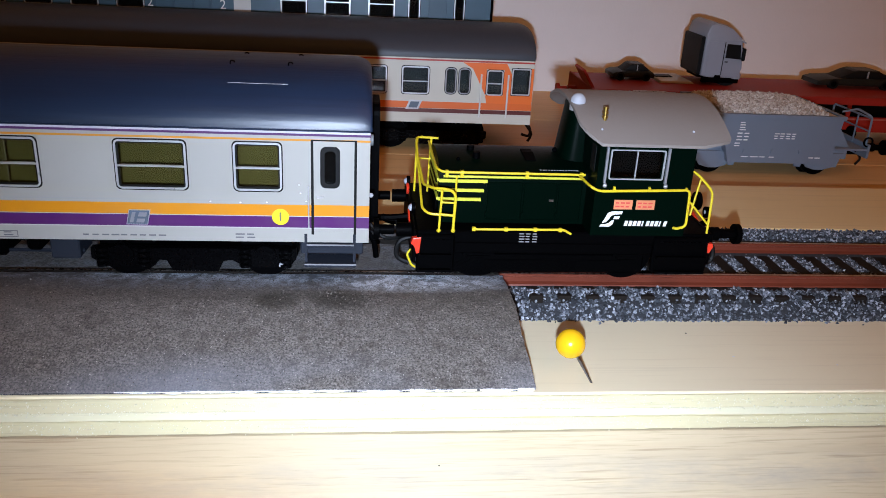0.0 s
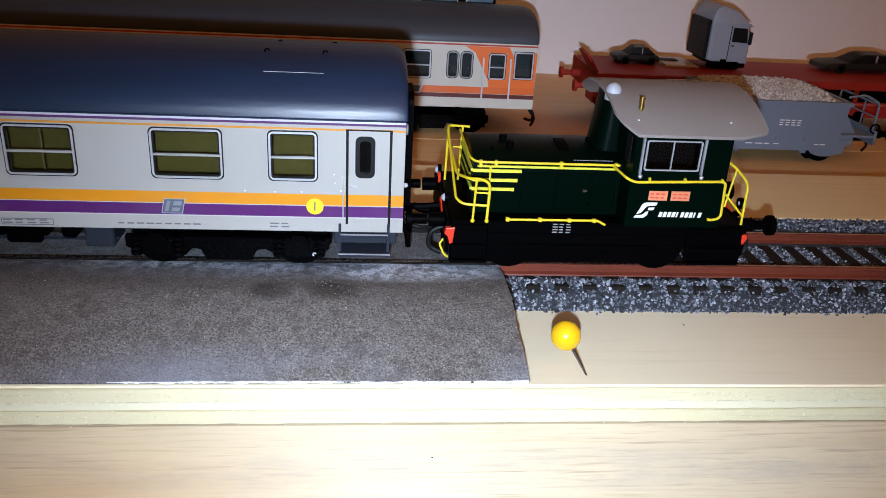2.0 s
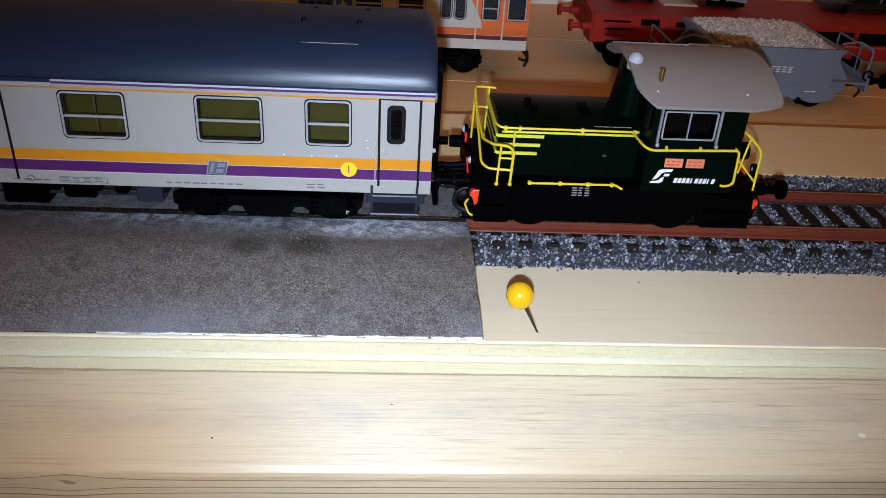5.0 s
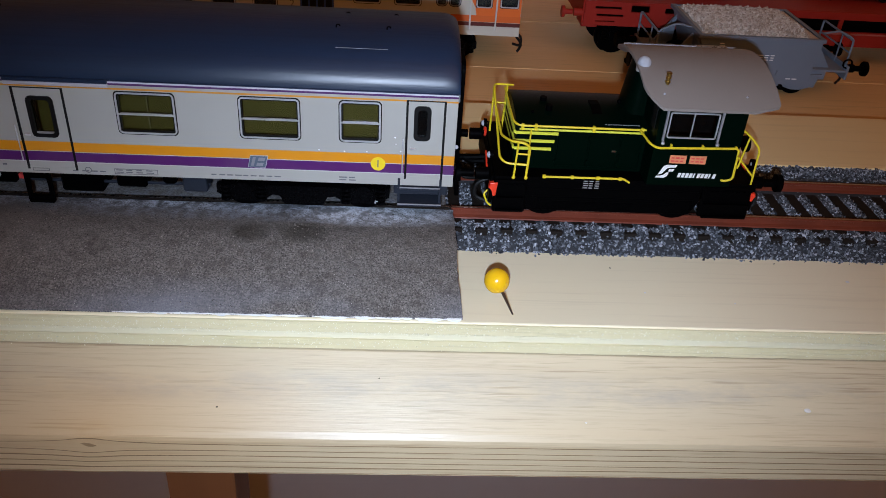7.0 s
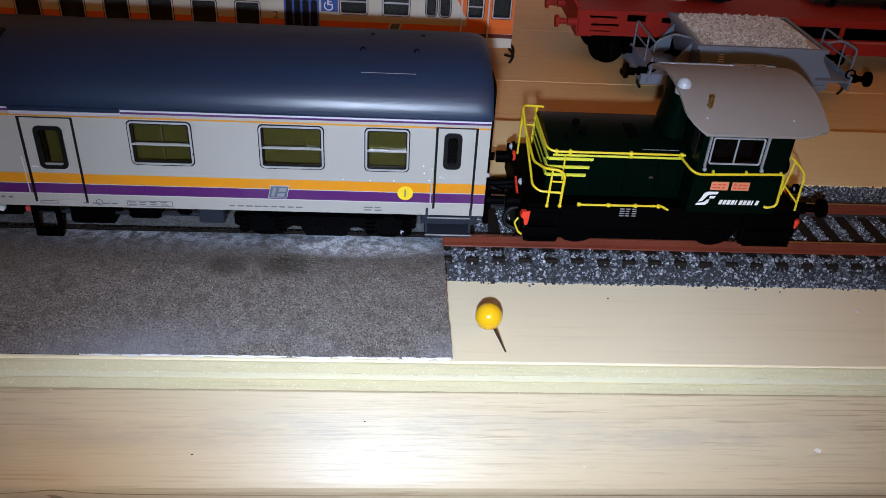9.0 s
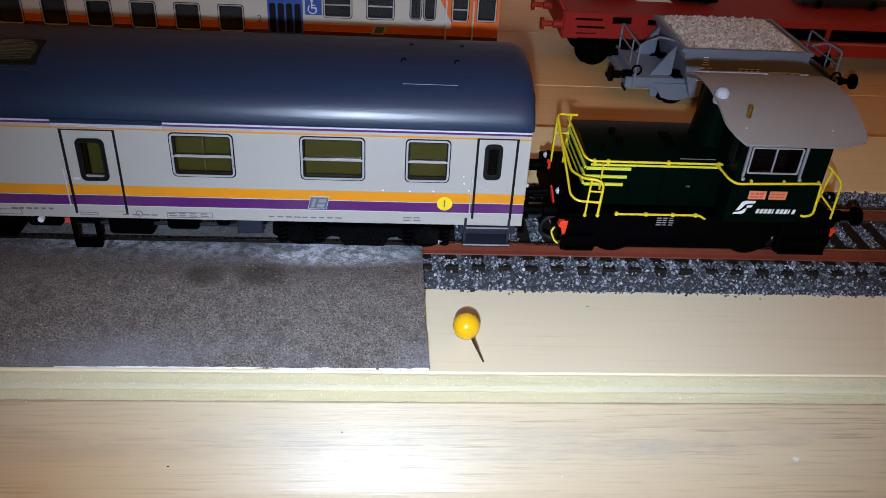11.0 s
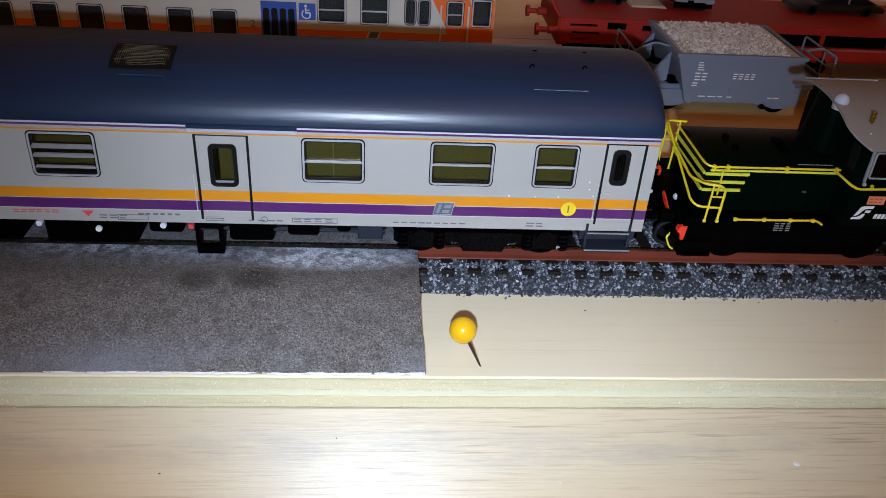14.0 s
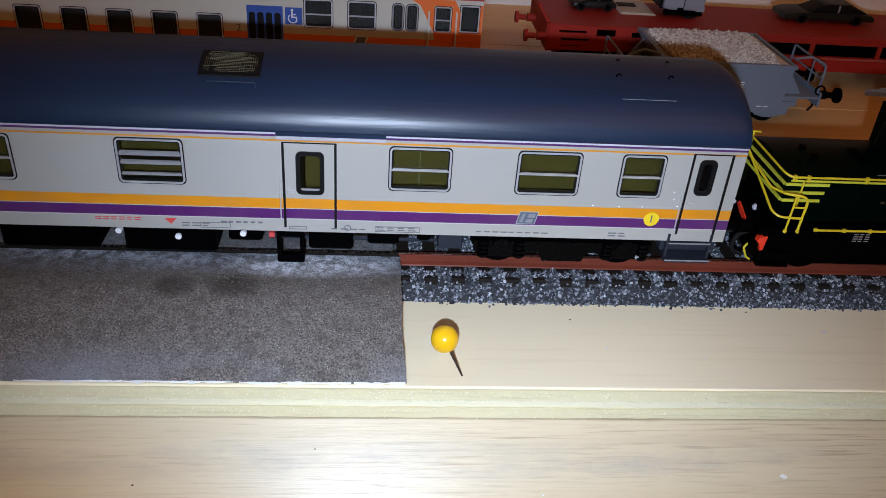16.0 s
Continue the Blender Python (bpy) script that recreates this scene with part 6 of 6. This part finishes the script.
def flat_wagon():
    """The long red car-carrier wagon with its load."""
    t = thing("flat_wagon", (150, 128, 0), "long red model flat wagon with slotted side plates", "wagon")
    zd, y0, y1, x0, x1 = 19.4, 113.0, 146.0, 45.5, 330.0
    part("deck", box(bmesh.new(), x0, x1, y0 + 0.6, y1, zd - 1.4, zd, 0.3, 1), M_REDWAG, t, "red deck")
    for yy in (y0, y1 - 0.8):
        # slotted plate over the bogie, then a top band and a lower beam with a gap between
        slots = [(49.0, 58.2, 16.8, 17.6), (49.8, 59.2, 14.2, 15.0), (49.6, 56.5, 12.3, 12.7), (61.6, 68.0, 16.0, 18.6), (73.5, 82.0, 16.0, 17.8)]
        part("side_plate", holed(bmesh.new(), x0, 93.0, 11.0, zd - 0.1, yy, yy + 0.9, slots), M_REDWAG, t, "red side plate with long slots")
        part("top_band", box(bmesh.new(), 93.0, x1, yy, yy + 0.9, 16.8, zd - 0.1, 0.15, 1), M_REDWAG, t)
        part("side_sill", prism(bmesh.new(), [(84.0, 11.0), (93.0, 12.6), (x1, 12.6), (x1, 7.4), (97.0, 7.4)], "y", yy, yy + 1.2, 0.15), M_REDWAG, t, "red lower sill")
        part("edge_lip", box(bmesh.new(), 97.0, x1, yy - 0.25, yy, 11.7, 12.3, 0.08, 1), M_REDLIP, t, "pale worn sill edge")
        for k in range(9):
            part("stake", box(bmesh.new(), 112 + 24 * k, 113.5 + 24 * k, yy + 0.1, yy + 0.8, 12.6, 16.8), M_REDWAG, t)
    # black plate stands for the shade seen through slots and side gap
    part("under_deck", box(bmesh.new(), x0 + 2, x1 - 2, y0 + 1.4, y1 - 1.4, 12.4, 13.6), M_BLACK, t, "black plate added to darken the slots")
    part("centre_sill", box(bmesh.new(), x0 + 2, x1, 124, 134, 7.0, 12.4), M_REDWAG, t)
    part("end_beam", box(bmesh.new(), x0 - 0.8, x0 - 0.05, y0, y1, 11.6, zd + 0.2, 0.2, 1), M_REDWAG, t)
    buffer_pair(t, x0 - 0.8, -1, 124.0, 15.2, 10.5, 2.0, M_REDWAG)
    part("end_flap", prism(bmesh.new(), [(x0 - 0.6, zd), (x0 - 4.2, zd + 5.6), (x0 - 3.4, zd + 6.0), (x0 + 0.6, zd)], "y", y0 + 2.0, y0 + 14.0, 0.2), M_REDWAG, t, "red folded end flap")
    b = bogie(t, 68, 128, 2.0, 11.5, 20, 28)
    add_wheels(b, (58, 78), 128, 5.6, 0.0)
    b = bogie(t, 250, 128, 2.0, 11.5, 20, 28)
    add_wheels(b, (240, 260), 128, 5.6, 0.0)
    car("model_car", 56.5, 136, zd, 15.5, M_DARKCAR, "small dark model car on the red flat wagon", False, None, 0.5)
    tagged(part("loading_plate", prism(bmesh.new(), [(73.2, zd + 0.02), (73.6, zd + 0.9), (85.0, zd + 0.8), (86.0, zd + 0.02)], "y", 128.5, 145, 0.2), M_BEIGE), "beige flat plate lying on the red wagon", "plate")
    tagged(part("loading_plate", box(bmesh.new(), 74.0, 80.5, 136, 140, zd + 0.92, zd + 1.2), M_RUBBER), "small dark pad on the beige plate", "plate")
    car("model_car", 132, 134.5, zd, 33, M_DARKCAR, "dark model car with pale door pillar on the flat wagon", False, None, 0.58)


def truck_cab():
    """The silver lorry cab that stands on the flat wagon."""
    z = 17.6
    t = thing("lorry_cab", (94, 127, z), "silver-grey model lorry cab with tall roof", "truck")
    prof = [(83.0, z + 4.0), (83.0, z + 20.7), (83.8, z + 23.6), (85.5, z + 24.8), (91.5, z + 23.2), (95.7, z + 19.3), (96.6, z + 15.6), (97.0, z + 7.4), (96.8, z + 3.2), (85.2, z + 3.2)]
    part("cab_body", prism(bmesh.new(), prof, "y", 116.5, 136.5, 0.9), M_SILVER, t, "silver-grey cab shell", smooth=True)
    part("roof_spoiler", prism(bmesh.new(), [(84.0, z + 23.8), (85.6, z + 25.1), (91.0, z + 23.6), (90.4, z + 23.1)], "y", 118.5, 134.5, 0.3), M_SILVER, t)
    part("side_window", prism(bmesh.new(), [(90.6, z + 11.4), (90.6, z + 16.9), (95.2, z + 16.7), (96.0, z + 11.0)], "y", 116.1, 116.6), M_RUBBER, t, "dark side window")
    part("windscreen", prism(bmesh.new(), [(96.4, z + 10.3), (95.9, z + 17.7), (96.4, z + 17.7), (97.2, z + 10.3)], "y", 118.5, 134.5), M_RUBBER, t)
    part("door_line", box(bmesh.new(), 89.8, 90.0, 116.3, 116.6, z + 4.5, z + 17.5), M_RUBBER, t)
    part("trim_line", box(bmesh.new(), 83.8, 96.3, 116.2, 116.6, z + 18.0, z + 18.5), M_SILVER, t)
    part("mirror", box(bmesh.new(), 95.8, 96.8, 114.3, 115.7, z + 10.6, z + 15.6, 0.3, 1), M_RUBBER, t, "black wing mirror")
    part("mirror_arm", tube(bmesh.new(), [(96.2, 116.6, z + 15.6), (96.2, 115.0, z + 15.1)], 0.25, 6), M_RUBBER, t)
    part("rear_panel", box(bmesh.new(), 81.8, 83.2, 117.4, 135.6, z + 4.0, z + 19.3, 0.4, 1), M_RUBBER, t, "dark rear panel")
    part("chassis", box(bmesh.new(), 83.2, 96.3, 121.0, 132.0, z + 2.6, z + 4.6, 0.2, 1), M_BLACK, t)
    for xx in (92.6,):
        for yy in (119.2, 133.8):
            wl = part("wheel", tube(bmesh.new(), [(xx, yy - 1.8, z + 4.2), (xx, yy + 1.8, z + 4.2)], 4.2, 18), M_RUBBER, t, smooth=True)
            part("rim", tube(bmesh.new(), [(xx, yy - 2.0, z + 4.2), (xx, yy - 1.7, z + 4.2)], 2.2, 12), M_SILVER, wl)
    part("bumper", box(bmesh.new(), 94.0, 97.4, 116.6, 136.4, z + 2.6, z + 5.5, 0.5, 1), M_SILVER, t)
    part("step", box(bmesh.new(), 87.8, 90.0, 116.2, 118.0, z + 1.6, z + 4.4, 0.3, 1), M_BLACK, t)
    part("lower_skirt", box(bmesh.new(), 83.4, 96.8, 116.7, 117.6, z + 1.2, z + 3.4, 0.3, 1), M_BLACK, t, "dark lower skirt")
    part("door_handle", box(bmesh.new(), 90.6, 91.6, 116.2, 116.5, z + 9.6, z + 10.0), M_RUBBER, t)
    part("side_fairing", prism(bmesh.new(), [(84.2, z + 5), (89.2, z + 5), (89.2, z + 17.4), (84.2, z + 17.8)], "y", 116.3, 116.6), M_SILVER, t, "smooth side fairing")
    part("visor", prism(bmesh.new(), [(94.8, z + 18.8), (97.6, z + 17.6), (97.6, z + 17.0), (95.4, z + 18.0)], "y", 117.5, 135.5, 0.1), M_SILVER, t, "sun visor")
    # the cab is a little longer and lower than first laid out, and stands well back on the deck
    for ob in t.children:
        for piece in (ob, *ob.children):
            for v in piece.data.vertices:
                v.co = (v.co.x * 1.035, v.co.y * 0.9, v.co.z * 0.87)
    t.location = Vector((98.4, 136.0, 19.42)) * MM


def hand_torch():
    """The small white light held beside the lens, which lights the near things."""
    glow = bpy.data.materials.new("torch_glow")
    nt, nodes, links, b = nodes_of(glow)
    b.inputs["Base Color"].default_value = (1, 1, 1, 1)
    b.inputs["Emission Color"].default_value = (0.795, 0.955, 1.24, 1)
    b.inputs["Emission Strength"].default_value = TORCH_POWER
    t = thing("hand_torch", (0, 0, 0), "small white light held beside the lens", "torch")
    part("torch_body", tube(bmesh.new(), [(0, 0, 0.6), (0, 0, 5.0)], 3.2, 20), M_BLACK, t, smooth=True)
    circle = [(math.cos(2 * math.pi * k / 24), math.sin(2 * math.pi * k / 24)) for k in range(24)]
    # unseen snoot round the diode, added to narrow the beam
    part("rim", ring(bmesh.new(), [(3.6 * a, 3.6 * b) for a, b in circle], [(3.2 * a, 3.2 * b) for a, b in circle], "z", -6.0, 0.8), M_BLACK, t, "black snoot added to narrow the torch beam")
    bm = bmesh.new()
    bmesh.ops.create_circle(bm, cap_ends=True, segments=12, radius=2.2)
    part("led", bm, glow, t, "white glowing diode", flip=False)
    return t


COACH, COACH_WHEELS = passenger_coach()
LOCO, LOCO_WHEELS = shunter()
commuter_coach()
blue_coach()
ballast_wagon()
flat_wagon()
truck_cab()
TORCH = hand_torch()


def motions():
    """The train creeps along the track; its wheels roll; the light goes with the hand that holds the camera."""
    for ob in (COACH, LOCO):
        x, y, z = ob.location
        walk(ob, [(t, pose(x + s * MM, y, z)) for t, s in TRAVEL])
    for ob, r in [(w, 4.9) for w in COACH_WHEELS] + [(w, 5.4) for w in LOCO_WHEELS]:
        x, y, z = ob.location
        walk(ob, [(k * 0.5, pose(x, y, z, 0, math.degrees(travel(k * 0.5) / r), 0)) for k in range(33)])
    walk(TORCH, [(r[0], eye_pose(*r[1:]) @ pose(-3 * MM, -13.5 * MM, 18.0 * MM, 3, -3, 0)) for r in PATH])


motions()
